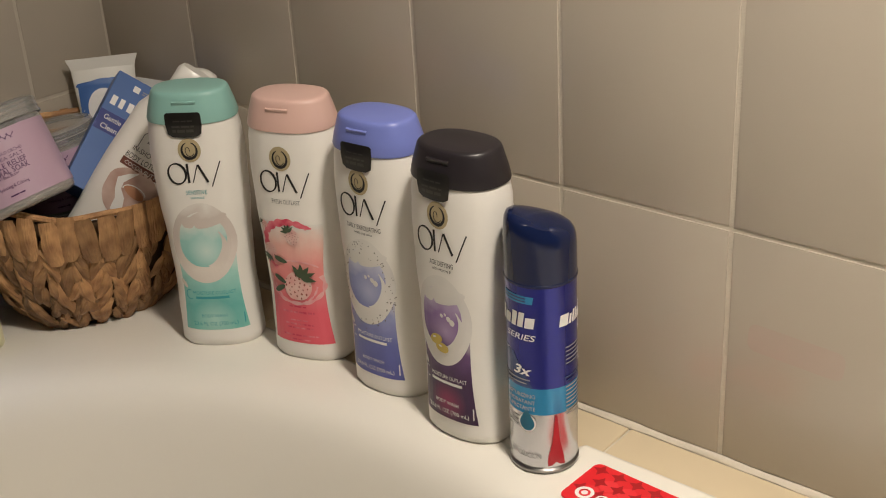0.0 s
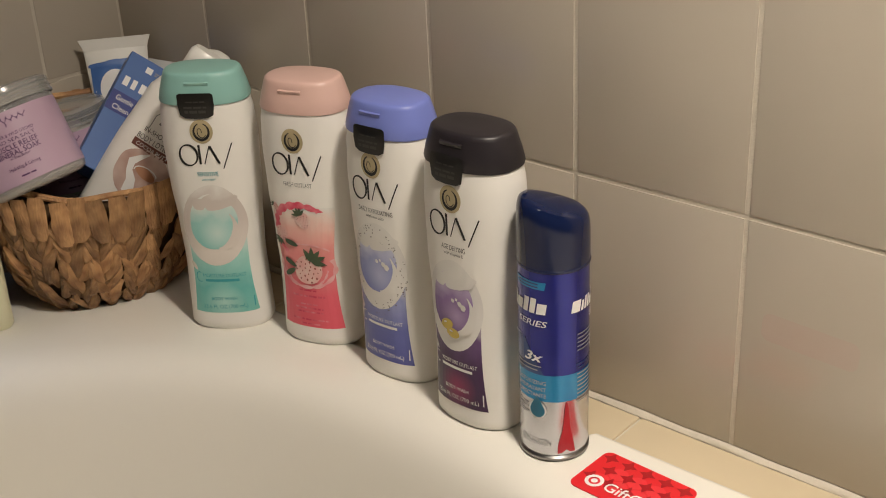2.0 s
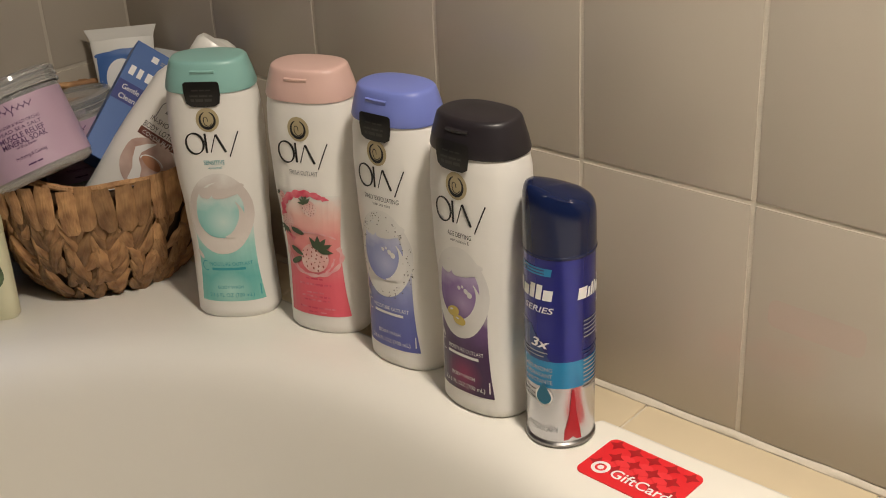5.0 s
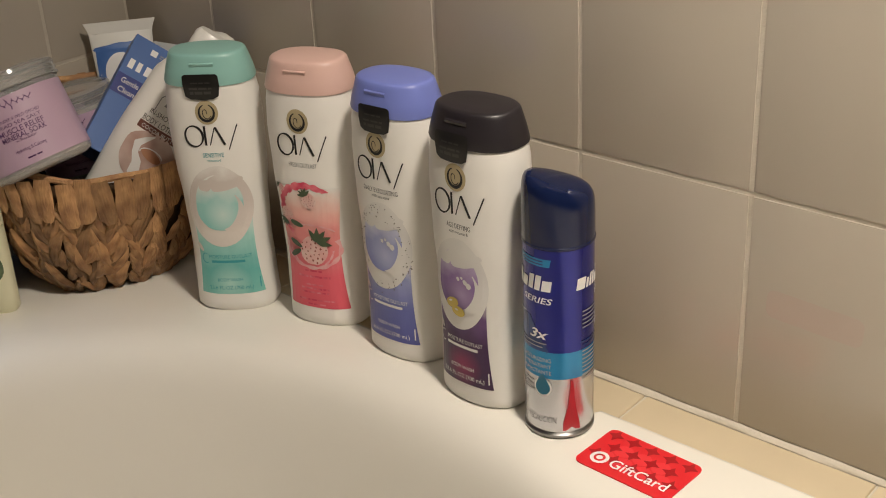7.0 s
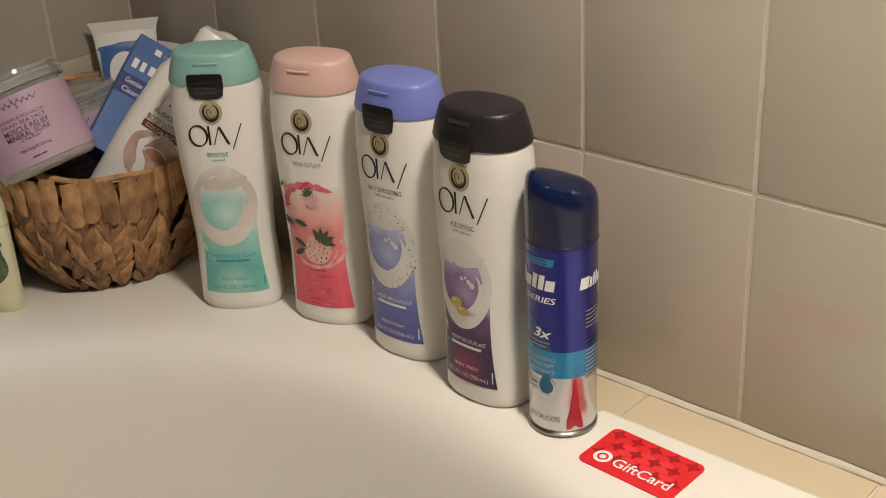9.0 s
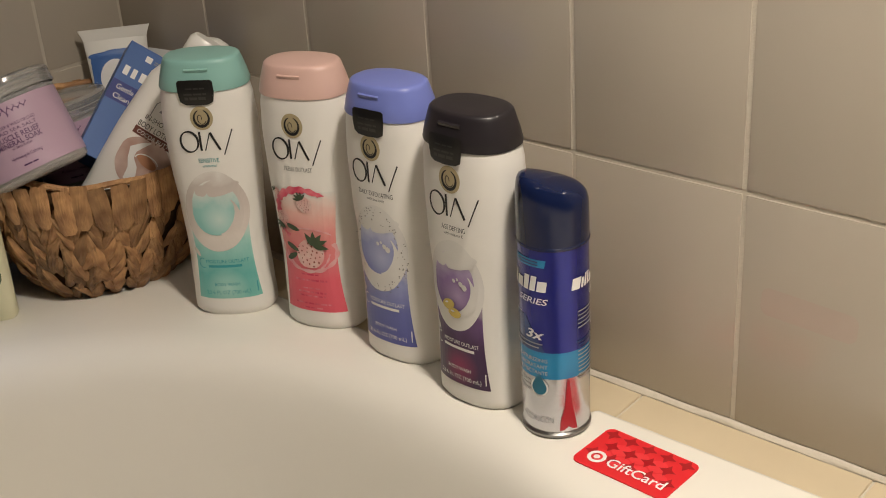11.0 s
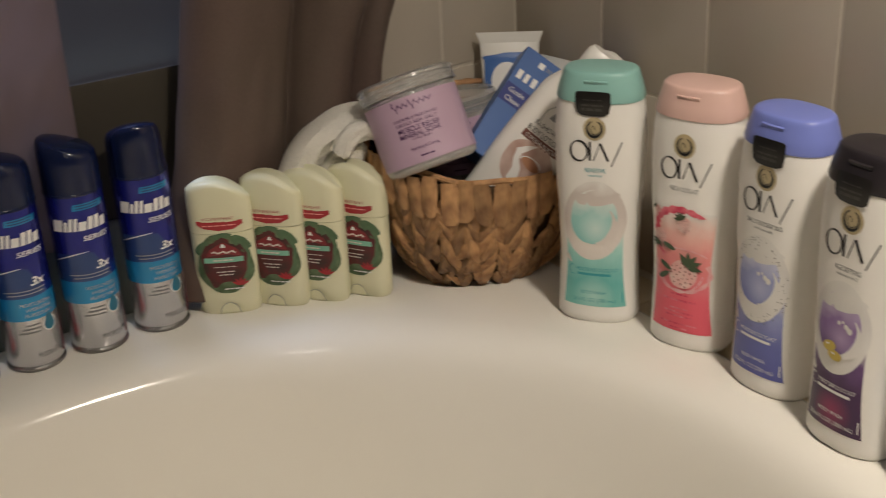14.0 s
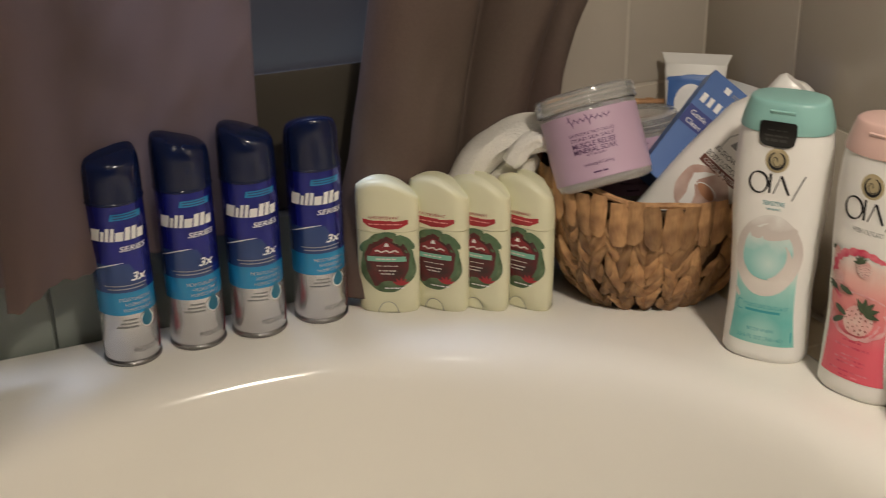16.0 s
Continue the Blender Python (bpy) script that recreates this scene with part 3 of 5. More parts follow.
        if variant != "sensitive":
            for du, dv, r in ((0.0015, 0.1165, 0.0016), (0.0052, 0.1182, 0.0012), (0.0085, 0.1150, 0.0021), (0.0118, 0.1125, 0.0025)):
                part("splash_drop", patch(FRONT, ellipse(mid + du, dv, r, r * 1.15, 14, 0.4, 0.08, 3), 0.0014, 2), "milk", b)
        part("drip", patch(FRONT, ellipse(-0.0255, 0.0685, 0.0019, 0.0050, 14, 0.5), 0.0008, 2), ring, b)
        if variant == "salt":
            rnd = random.Random(5)
            bm = bmesh.new()
            for _ in range(110):
                t, k = rnd.uniform(0, 6.28), rnd.uniform(0.70, 0.99)
                u, v, r = mid + 0.030 * k * math.cos(t), 0.105 + 0.041 * k * math.sin(t) * (1.1 if math.sin(t) > 0 else 1), rnd.uniform(0.0003, 0.0008)
                vs = [bm.verts.new(FRONT.at(u + r * math.cos(a), v + r * math.sin(a), 0.0015)) for a in (0, 1.26, 2.51, 3.77, 5.03)]
                bm.faces.new(vs)
            part("flecks", bm, "fleck", b)
        if variant == "age":
            for cu, cv, tu in ((-0.0085, 0.0935, 0.35), (-0.0025, 0.0868, -0.1)):
                pill = part("capsule", patch(FRONT, ellipse(cu, cv, 0.0068, 0.0046, 20, tu), 0.0016, 3), "capsule", b, "golden oil capsule print")
                part("glint", patch(FRONT, ellipse(cu - 0.0015, cv + 0.0016, 0.0020, 0.0009, 10, tu), 0.0019, 1), "milk", pill)
        part("claim", writing("MOISTURE OUTLAST", FRONT, 0.003 + mid, 0.0590, 0.0036, 0.0006, width=0.042 - narrow), dark, b)
        part("claim_line", stroke(FRONT, [(-0.016 + mid + 0.0033 * i, 0.0538) for i in range(11)], 0.0026, 0.0006), dark, b)
        part("claim_mark", stroke(FRONT, arc(-0.0215 + mid, 0.0570, 0.0035, 0.0050, 60, 300, 14), 0.0008, 0.0006), dark, b)
        part("product_name", writing("BODY WASH", FRONT, mid, 0.0345, 0.0034, 0.0006, width=0.025), dark if variant == "sensitive" else "white", b)
        part("volume", writing("23.6 FL OZ (700 mL)", FRONT, mid, 0.0260, 0.0040, 0.0006, width=0.044), dark if variant == "sensitive" else "white", b)
        part("side_note", stroke(FRONT, [(0.0285 - narrow, 0.024 + 0.001 * i) for i in range(12)], 0.0010, 0.0006), dark, b)
    else:
        part("label_panel", sheet(FRONT, panel_left, right, 0.0190, 0.070, 0.0003, 12, 10), "rose", b)
        part("label_top", sheet(FRONT, panel_left, right, 0.0695, 0.1415, 0.0003, 12, 12), "rose_light", b)
        bm = stroke(FRONT, arc(0.001, 0.124, 0.0275, 0.0185, 205, 50, 26), [0.0015 + 0.0040 * abs(math.sin(i * 0.9)) + 0.0030 * math.sin(math.pi * i / 26) for i in range(27)], 0.0006)
        stroke(FRONT, [(0.012 + 0.0022 * i, 0.1405 - 0.0006 * i) for i in range(6)], [0.006, 0.005, 0.0035, 0.004, 0.0022, 0.0008], 0.0006, bm)
        stroke(FRONT, arc(-0.001, 0.116, 0.0275, 0.026, 150, 235, 18), [0.0012 + 0.0042 * abs(math.sin(i * 0.8)) for i in range(19)], 0.0006, bm)
        part("splash", bm, "rose_dark", b, "red juice splash print")
        bm = stroke(FRONT, arc(0.001, 0.0815, 0.0275, 0.0205, 165, 385, 34), [0.0012 + 0.0030 * abs(math.sin(i * 0.7)) for i in range(35)], 0.0007)
        stroke(FRONT, arc(0.0, 0.0835, 0.0225, 0.0225, 190, 350, 24), [0.0006 + 0.0016 * abs(math.sin(i * 1.1)) for i in range(25)], 0.0008, bm)
        stroke(FRONT, arc(0.002, 0.0960, 0.0245, 0.0085, 150, 20, 18), [0.0005 + 0.0014 * abs(math.sin(i * 0.9)) for i in range(19)], 0.0007, bm)
        part("splash_ring", bm, "pinksplash", b, "pale pink juice ring print")
        for cu, cv, r, head in ((0.003, 0.0790, 0.0150, 62), (0.003, 0.1285, 0.0082, 120), (-0.0225, 0.1120, 0.0078, 250), (-0.0262, 0.1375, 0.0038, 150)):
            fruit = part("strawberry", patch(FRONT, ellipse(cu, cv, r, r * 0.92, 22, radians(head), 0.04, 2), 0.0010, 4), "berry", b, "pale strawberry print")
            rnd = random.Random(int(cu * 1e4))
            bm = bmesh.new()
            for i in range(24):
                t, k = 2.4 * i, math.sqrt((i + 0.5) / 24) * 0.9
                u, v, q = cu + r * k * math.cos(t), cv + r * 0.92 * k * math.sin(t), r * 0.055 * rnd.uniform(0.8, 1.3)
                bm.faces.new([bm.verts.new(FRONT.at(u + q * math.cos(a), v + 1.4 * q * math.sin(a), 0.0014)) for a in (0, 1.57, 3.14, 4.71)])
            part("seeds", bm, "seed", fruit)
            bm = bmesh.new()
            for a in (-75, -40, -8, 25, 60):
                d0, d1 = radians(head), radians(head + a)
                root = (cu + math.cos(d0) * r * 0.72, cv + math.sin(d0) * r * 0.72)
                stroke(FRONT, [(root[0] + math.cos(d1) * r * 0.95 * i / 5, root[1] + math.sin(d1) * r * 0.95 * i / 5) for i in range(6)], [r * 0.14, r * 0.34, r * 0.40, r * 0.30, r * 0.18, 0.0002], 0.0016, bm)
            part("leaves", bm, "leaf", fruit)
        for cu, cv, tu in ((-0.0165, 0.0745, 0.6), (-0.0150, 0.0845, -0.5), (-0.0120, 0.1045, -0.3)):
            part("leaf", patch(FRONT, ellipse(cu, cv, 0.0070, 0.0026, 16, tu, 0.08, 4), 0.0012, 3), "leaf", b)
        part("small_print", bars(FRONT, [(0, 0.0575, 0.018, 0.0017), (0, 0.0515, 0.034, 0.0022), (0, 0.0430, 0.018, 0.0016), (0, 0.0390, 0.030, 0.0020), (0, 0.0350, 0.028, 0.0018), (0, 0.0270, 0.038, 0.0018), (0, 0.0225, 0.022, 0.0016)], 0.0006, 8), "rose_dark", b)
    if seal:
        uc, dv = seal
        both = Oval([(0.20, 0.0447, 0.0262), (0.215, 0.0436, 0.0257), (0.2265, 0.0428, 0.0259), (0.238, 0.0410, 0.0247), (0.2475, 0.0379, 0.0226)])
        cut = [(-0.0165, 0.0), (-0.0152, -0.0085), (-0.0105, -0.0112), (0.0, -0.0118), (0.0108, -0.0113), (0.0156, -0.0088), (0.0172, 0.0), (0.0165, 0.0095), (0.0145, 0.0110), (0.0, 0.0114), (-0.0145, 0.0110), (-0.0168, 0.0092)]
        tape = part("seal_sticker", patch(both, [(uc + x, 0.2268 + dv + y) for x, y in cut], 0.0012, 7), "seal", b, "black tamper seal sticker", smooth=True)
        part("seal_print", bars(both, [(uc, 0.2255 + dv, 0.022, 0.0016), (uc, 0.2215 + dv, 0.021, 0.0026), (uc, 0.2305 + dv, 0.018, 0.0012)], 0.0014, 2), "seal_ink", tape)
    return b


bottle(pose(0.3910, 0.7383, 0, 0, 0, -52) @ TALL, "teal_cap", "aqua flip-top cap", "sensitive", "SENSITIVE", "unscented", (-0.002, 0.0), "white body wash bottle with an aqua cap and aqua label")
bottle(pose(0.4262, 0.6406, 0, 0, 0, -71.5) @ TALL, "pink_cap", "pale pink flip-top cap", "berry", "FRESH OUTLAST", "", None, "white body wash bottle with a pink cap and strawberry label")
bottle(pose(0.4259, 0.5344, 0, 0, 0, -87) @ TALL, "blue_cap", "periwinkle flip-top cap", "salt", "DAILY EXFOLIATING", "with sea salts", (0.0, -0.002), "white body wash bottle with a periwinkle cap and indigo label", 0.003)
bottle(pose(0.4100, 0.4319, 0, 0, 0, -90) @ TALL, "black_cap", "black flip-top cap", "age", "AGE DEFYING", "with vitamin E", (-0.003, 0.0), "white body wash bottle with a black cap and plum label", 0.005)


# ---- shaving gel cans ----
CR = 0.0268
CAN = Round(CR)


def gel_can(m, label):
    c = thing("shaving_gel_can", m, label, "can", "shaving gel cans")
    part("base_rim", loft(lathe([(CR - 0.004, 0.001), (CR - 0.0005, 0.0), (CR + 0.0008, 0.0015), (CR + 0.0008, 0.0035), (CR - 0.0006, 0.0048)], 40)), "steel", c, smooth=True)
    part("body", loft(lathe([(CR - 0.0012, 0.0042), (CR, 0.0070), (CR, 0.162), (CR - 0.0008, 0.164), (CR - 0.003, 0.166)], 48)), "can_silver", c, "silver metal can body", smooth=True)
    half = math.pi * CR
    part("blue_wrap", sheet(CAN, lambda v: -half, lambda v: half, 0.0760, 0.1625, 0.0002, 48, 4), "can_blue", c, "deep blue lacquer", smooth=True)
    bm = sheet(CAN, lambda v: -0.040, lambda v: 0.0055 + 0.6 * (0.11 - v), 0.0760, 0.1060, 0.00035, 20, 8)
    part("slate_wave", bm, "can_slate", c, smooth=True)
    part("cyan_band", sheet(CAN, lambda v: -half, lambda v: half, 0.0545, 0.0775, 0.0004, 48, 2), "can_cyan", c, "bright cyan band", smooth=True)
    # cap with a slanting top
    rings = []
    for k, f in ((0.0, 1.0), (0.01, 1.0), (0.35, 0.998), (0.62, 0.992), (0.78, 0.975), (0.87, 0.945), (0.93, 0.89), (0.97, 0.79), (0.992, 0.58), (1.0, 0.25)):
        ring = []
        for i in range(40):
            t = 2 * math.pi * i / 40
            x, y = (CR + 0.0006) * f * math.cos(t), (CR + 0.0006) * f * math.sin(t)
            top = 0.2100 - 0.30 * x * min(1, k * 1.1) - 5.5 * y * y
            if y < -0.012 and 0.30 < k < 0.95:
                y += 0.0020 * min(1, (-0.012 - y) / 0.008) * (1 - abs(x) / 0.03)
            ring.append((x, y, 0.1625 + (top - 0.1625) * k))
        rings.append(ring)
    cap = part("cap", loft(rings), "can_cap", c, "navy plastic cap", smooth=True)
    part("cap_ridge", loft(lathe([(CR + 0.0004, 0.1622), (CR + 0.0011, 0.1630), (CR + 0.0011, 0.1642), (CR + 0.0004, 0.1650)], 40), False, False), "can_cap", cap, smooth=True)
    for base, k in ((0.002, 1.0), (0.068, 0.8)):
        if k == 1:
            strip = part("top_strip", sheet(CAN, lambda v: -0.004 + 0.2 * (v - 0.15), lambda v: 0.026 + 0.2 * (v - 0.15), 0.1490, 0.1552, 0.0006, 10, 1), "can_cyan", c)
            for row in (0.1535, 0.1510):
                part("strip_line", stroke(CAN, [(-0.001 + 0.0022 * i, row) for i in range(11)], 0.0010, 0.0009), "can_slate", strip)
        at = -0.028
        for w, low, high in ((0.0098, 0.0, 0.0118), (0.0032, 0.0, 0.0098), (0.0032, 0.0, 0.0128), (0.0032, 0.0, 0.0128), (0.0072, 0.0, 0.0088), (0.0048, 0.0, 0.0124), (0.0048, 0.0, 0.0124), (0.0072, 0.0, 0.0088)):
            left, h = base + at * k, high * k
            part("brand_bar", sheet(CAN, lambda v: left + 0.16 * (v - 0.13), lambda v: left + w * k + 0.16 * (v - 0.13), 0.1290, 0.1290 + h, 0.0007, 3, 2), "white", c, "plain white brand shape")
            at += w + 0.0013
        part("series_name", writing("SERIES", CAN, base + 0.0125 * k, 0.1210, 0.0050 * k, 0.0007, slant=0.25, width=0.027 * k, bold=0.012), "white", c)
        part("claim", writing("3x", CAN, base + 0.0145, 0.0925, 0.0078, 0.0007, slant=0.3, width=0.0165, bold=0.025), "white", c)
        for row, w in ((0.0845, 0.040), (0.0812, 0.034)):
            part("small_print", stroke(CAN, [(base + 0.001 - w / 2 + w * i / 12, row) for i in range(13)], 0.0011, 0.0007), "can_slate" if k < 1 else "greyink", c)
    bm = stroke(CAN, [(-0.030 + 0.0031 * i, 0.0985 + 0.0090 * math.sin(i / 11 * 1.5)) for i in range(12)], [0.0003 + 0.0009 * math.sin(math.pi * i / 11) for i in range(12)], 0.0007)
    part("arc_line", bm, "white", c)
    for words, row, w in (("MOISTURIZING", 0.0705, 0.031), ("HYDRATANT", 0.0650, 0.026), ("HUMECTANTE", 0.0595, 0.028)):
        part("product_name", writing(words, CAN, 0.0265 - w / 2, row, 0.0034, 0.0007, width=w), "can_silver", c)
    part("drop_ring", patch(CAN, ellipse(0.0195, 0.0465, 0.0073, 0.0078, 24), 0.0007, 2), "white", c)
    drop = [(0.0195 + 0.0060 * math.cos(a), 0.0462 + 0.0062 * math.sin(a) + (0.0058 * max(0, math.sin(a)) ** 6)) for a in [2 * math.pi * i / 32 for i in range(32)]]
    part("drop", patch(CAN, drop, 0.0010, 3), "can_teal", c, "teal drop print")
    for row, w in ((0.0490, 0.014), (0.0452, 0.017), (0.0414, 0.021)):
        part("side_print", stroke(CAN, [(0.0105 - w + w * i / 8, row) for i in range(9)], 0.0010, 0.0006), "greyink", c)
    for row in [0.110 - 0.0034 * i for i in range(5)] + [0.076 - 0.0034 * i for i in range(8)]:
        part("back_print", stroke(CAN, [(0.051 + 0.0026 * i, row) for i in range(8)], 0.0012, 0.0007), "greyink", c)
    part("warning", writing("PRECAUCI\u00d3N", CAN, 0.0165, 0.0170, 0.0046, 0.0006, width=0.027), "greyink", c)
    bm = patch(CAN, [(0.0350, 0.008), (0.0490, 0.008), (0.0480, 0.016), (0.0450, 0.030), (0.0430, 0.053), (0.0412, 0.053), (0.0390, 0.030), (0.0355, 0.016)], 0.0007, 4)
    part("red_mark", bm, "can_red", c, "red pointed print")
    return c


first = gel_can(pose(0.407, 0.354, 0, 0, 0, -123) @ Matrix.Diagonal((1.03, 1.03, 1.035, 1)), "blue and silver shaving gel can beside the gift card")
ROW = [(-0.180, 0.997, -11, -100), (-0.113, 1.002, -13, 0), (-0.049, 1.000, -14, -12), (0.019, 1.003, -16, 100)]
cans = [tagged(copy_thing(first, pose(x, y, 0, 0, 0, a)), "blue and silver shaving gel can in a row before the curtain") for x, y, a, turn in ROW]
for can, turn in zip([first] + cans, [77] + [r[3] for r in ROW]):
    for ob in can.children:
        if ob.name.startswith("cap"):
            ob.rotation_euler = (0, 0, radians(turn))


# ---- deodorant sticks ----
STICK = [(0.0, 0.0300, 0.0130), (0.003, 0.0318, 0.0145), (0.05, 0.0325, 0.0150), (0.10, 0.0325, 0.0150), (0.125, 0.0322, 0.0148)]
SF = Oval(STICK, 2.6)


def stick(m):
    s = thing("deodorant_stick", m, "pale green deodorant stick with a dark red label", "deodorant", "row of deodorant sticks")
    zs = [0, 0.0012, 0.003, 0.02, 0.05, 0.08, 0.0925]
    part("body", loft([oval(*lerp(STICK, z), z, 40, 2.6) for z in zs]), "stick", s, smooth=True)
    rings = [oval(0.0323, 0.0148, 0.0930, 40, 2.6), oval(0.0328, 0.0152, 0.0934, 40, 2.6)]
    for k in (0.5, 0.8, 0.9, 0.96, 0.99, 1.0):
        f = {0.5: 1.0, 0.8: 0.99, 0.9: 0.96, 0.96: 0.88, 0.99: 0.7, 1.0: 0.35}[k]
        ring = []
        for x, y, z in oval(0.0328, 0.0152 * f, 0, 40, 2.6):
            x = x * (0.985 if k > 0.85 else 1.0) * (1 if k < 0.97 else 0.99)
            top = 0.1475 - 0.015 * (x / 0.0328) ** 2 - 0.20 * x
            ring.append((x, y, 0.0930 + (top - 0.0930) * k))
        rings.append(ring)
    part("cap", loft(rings), "stick", s, smooth=True)
    part("banner_text", writing("ANTI-PERSPIRANT", SF, -0.002, 0.1095, 0.0030, 0.0008, width=0.032), "stick_red", s)
    part("banner", patch(SF, [(-0.024, 0.1072), (0.0, 0.1058), (0.0225, 0.1066), (0.0225, 0.1022), (0.013, 0.0972), (-0.002, 0.0962), (-0.017, 0.0990), (-0.0235, 0.1032)], 0.0008, 3), "stick_red", s, "red banner print")
    part("banner_line", bars(SF, [(-0.001, 0.1022, 0.034, 0.0013)], 0.0011, 3), "rose_light", s)
    part("label_leaves", patch(SF, ellipse(0, 0.0580, 0.0283, 0.0340, 44, 0.1, 0.07, 11), 0.0005, 6), "stick_green", s, "green leafy label edge")
    part("label_shield", patch(SF, [(-0.0235, 0.068), (-0.018, 0.0795), (0.0, 0.0890), (0.018, 0.0795), (0.0235, 0.068), (0.0215, 0.050), (0.014, 0.034), (-0.014, 0.032), (-0.0215, 0.050)], 0.0009, 5), "stick_dark", s, "dark red shield print")
    part("shield_top", patch(SF, [(-0.0175, 0.0675), (-0.014, 0.0755), (0.0, 0.0835), (0.014, 0.0755), (0.0175, 0.0675)], 0.0012, 4, (0, 0.072)), "stick_maroon", s)
    part("sail_mark", patch(SF, [(-0.003, 0.0775), (0.003, 0.0775), (0.001, 0.0815), (-0.001, 0.0815)], 0.0014, 2), "white", s)
    part("brand_mark", stroke(SF, [(-0.012 + 0.003 * i, 0.0722 + 0.0012 * math.sin(i * 2.1)) for i in range(9)], 0.0017, 0.0014), "cream", s)
    part("scent_band", sheet(SF, lambda v: -0.0205, lambda v: 0.0195, 0.0605, 0.0662, 0.0012, 10, 1), "stick_mint", s, "mint green band")
    part("scent_print", bars(SF, [(0, 0.0633, 0.022, 0.0016)], 0.0014, 4), "cream", s)
    part("small_print", bars(SF, [(0, 0.0555, 0.022, 0.0009), (0, 0.0500, 0.018, 0.0012), (0, 0.0465, 0.014, 0.0012)], 0.0012, 9), "cream", s)
    for cu, cv, a, b, tu in ((0.0185, 0.0815, 0.0115, 0.0060, -0.7), (0.0225, 0.0660, 0.0100, 0.0046, -1.5), (0.0205, 0.0485, 0.0090, 0.0046, 1.2), (-0.0215, 0.0770, 0.0095, 0.0050, 0.9), (0.0000, 0.0900, 0.0100, 0.0034, 0.1)):
        part("leaf", patch(SF, ellipse(cu, cv, a, b, 18, tu, 0.08, 4), 0.0007, 3), "stick_leaf", s, "light green leaf print")
    for i in range(5):
        a = 0.4 + 0.55 * i
        part("petal", stroke(SF, [(0.0135 + 0.0012 * j * math.cos(a) * 1.6, 0.0335 + 0.0012 * j * math.sin(a) * 1.4) for j in range(6)], [0.0008, 0.0020, 0.0026, 0.0026, 0.0018, 0.0004], 0.0013), "stick_red", s)
    part("volume_print", bars(SF, [(0.008, 0.0300, 0.022, 0.0014)], 0.0012, 4), "white", s)
    dial = part("base_tab", patch(SF, [(0.0105 * math.cos(math.pi * i / 14), 0.0005 + 0.0135 * math.sin(math.pi * i / 14)) for i in range(15)], 0.0010, 3, (0, 0.003)), "stick", s)
    part("tab_outline", stroke(SF, [(0.0105 * math.cos(math.pi * i / 18), 0.0005 + 0.0135 * math.sin(math.pi * i / 18)) for i in range(19)], 0.0006, 0.0013), "greyink", dial)
    return s


d1 = stick(pose(0.090, 0.983, 0, 0, 0, -28))
for x, y, a in ((0.141, 0.966, -48), (0.181, 0.949, -52), (0.224, 0.931, -58)):
    copy_thing(d1, pose(x, y, 0, 0, 0, a))


# ---- gift card ----
card = thing("gift_card", pose(0.394, 0.2696, 0.0003, 0, 0, -92), "red gift card with pale lettering lying on the tub rim", "card")


def rounded(w, h, r, n=6):
    out = []
    for cx, cy, a in ((w / 2 - r, h / 2 - r, 0), (-w / 2 + r, h / 2 - r, 90), (-w / 2 + r, -h / 2 + r, 180), (w / 2 - r, -h / 2 + r, 270)):
        out += [(cx + r * math.cos(radians(a + 90 * i / n)), cy + r * math.sin(radians(a + 90 * i / n))) for i in range(n + 1)]
    return out


out = rounded(0.0856, 0.054, 0.0066)
part("plate", loft([[(x, y, z) for x, y in out] for z in (0, 0.0008)]), "card_red", card, "red plastic")
CT = Top(0.0008)
for row in range(4):
    v = 0.0195 - 0.0140 * row
    for col in range(-3, 4):
        u = 0.0171 * col + 0.00855 * (row % 2)
        if abs(u) < 0.0360 and row < 3:
            star = []
            for i in range(8):
                t = 2 * math.pi * i / 8
                r = 0.0034 if i % 2 else 0.0074
                star.append((u + r * math.cos(t), v + r * math.sin(t)))
            part("star", patch(CT, star, 0.0002, 1), "card_dark", card)
        if abs(u + 0.00855) < 0.0340 and abs(v) < 0.0185:
            part("dot", patch(CT, ellipse(u + 0.00855, v, 0.0076, 0.0078, 20), 0.00012, 1), "card_light", card)
part("logo_ring", stroke(CT, arc(-0.0275, -0.0125, 0.0062, 0.0062, 0, 360, 28), 0.0030, 0.0004), "white", card, "plain white ring and dot")
part("logo_dot", patch(CT, ellipse(-0.0275, -0.0125, 0.0027, 0.0027, 16), 0.0004, 1), "white", card)
part("lettering", writing("GiftCard", CT, 0.0090, -0.0122, 0.0105, 0.0004, width=0.052, bold=0.012), "white", card, "the word GiftCard in white")


# ---- woven basket ----
BX, BY = 0.372, 0.919
BOWL = [(0.0, 0.068), (0.008, 0.078), (0.03, 0.092), (0.06, 0.102), (0.09, 0.108), (0.13, 0.111)]


def bowl_r(z):
    return lerp(BOWL, z)[0]


basket = thing("woven_basket", pose(BX, BY, 0) @ Matrix.Diagonal((1.09, 0.92, 1, 1)), "round brown woven water hyacinth basket full of toiletries", "basket")
prof = [(bowl_r(z) - 0.003, z) for z in (0.0005, 0.008, 0.02, 0.04, 0.06, 0.09, 0.122)]
prof += [(r - 0.007, z) for r, z in reversed(prof[1:])]
# inner wall coloured dark so that gaps between strands look shaded
part("wall", loft([[(x, y, z * (1 + 0.20 * (1 + math.sin(math.atan2(y, x))))) for x, y, z in ring] for ring in lathe(prof, 48)]), "straw_shade", basket, "inner weave, coloured dark for the shade between strands", smooth=True)


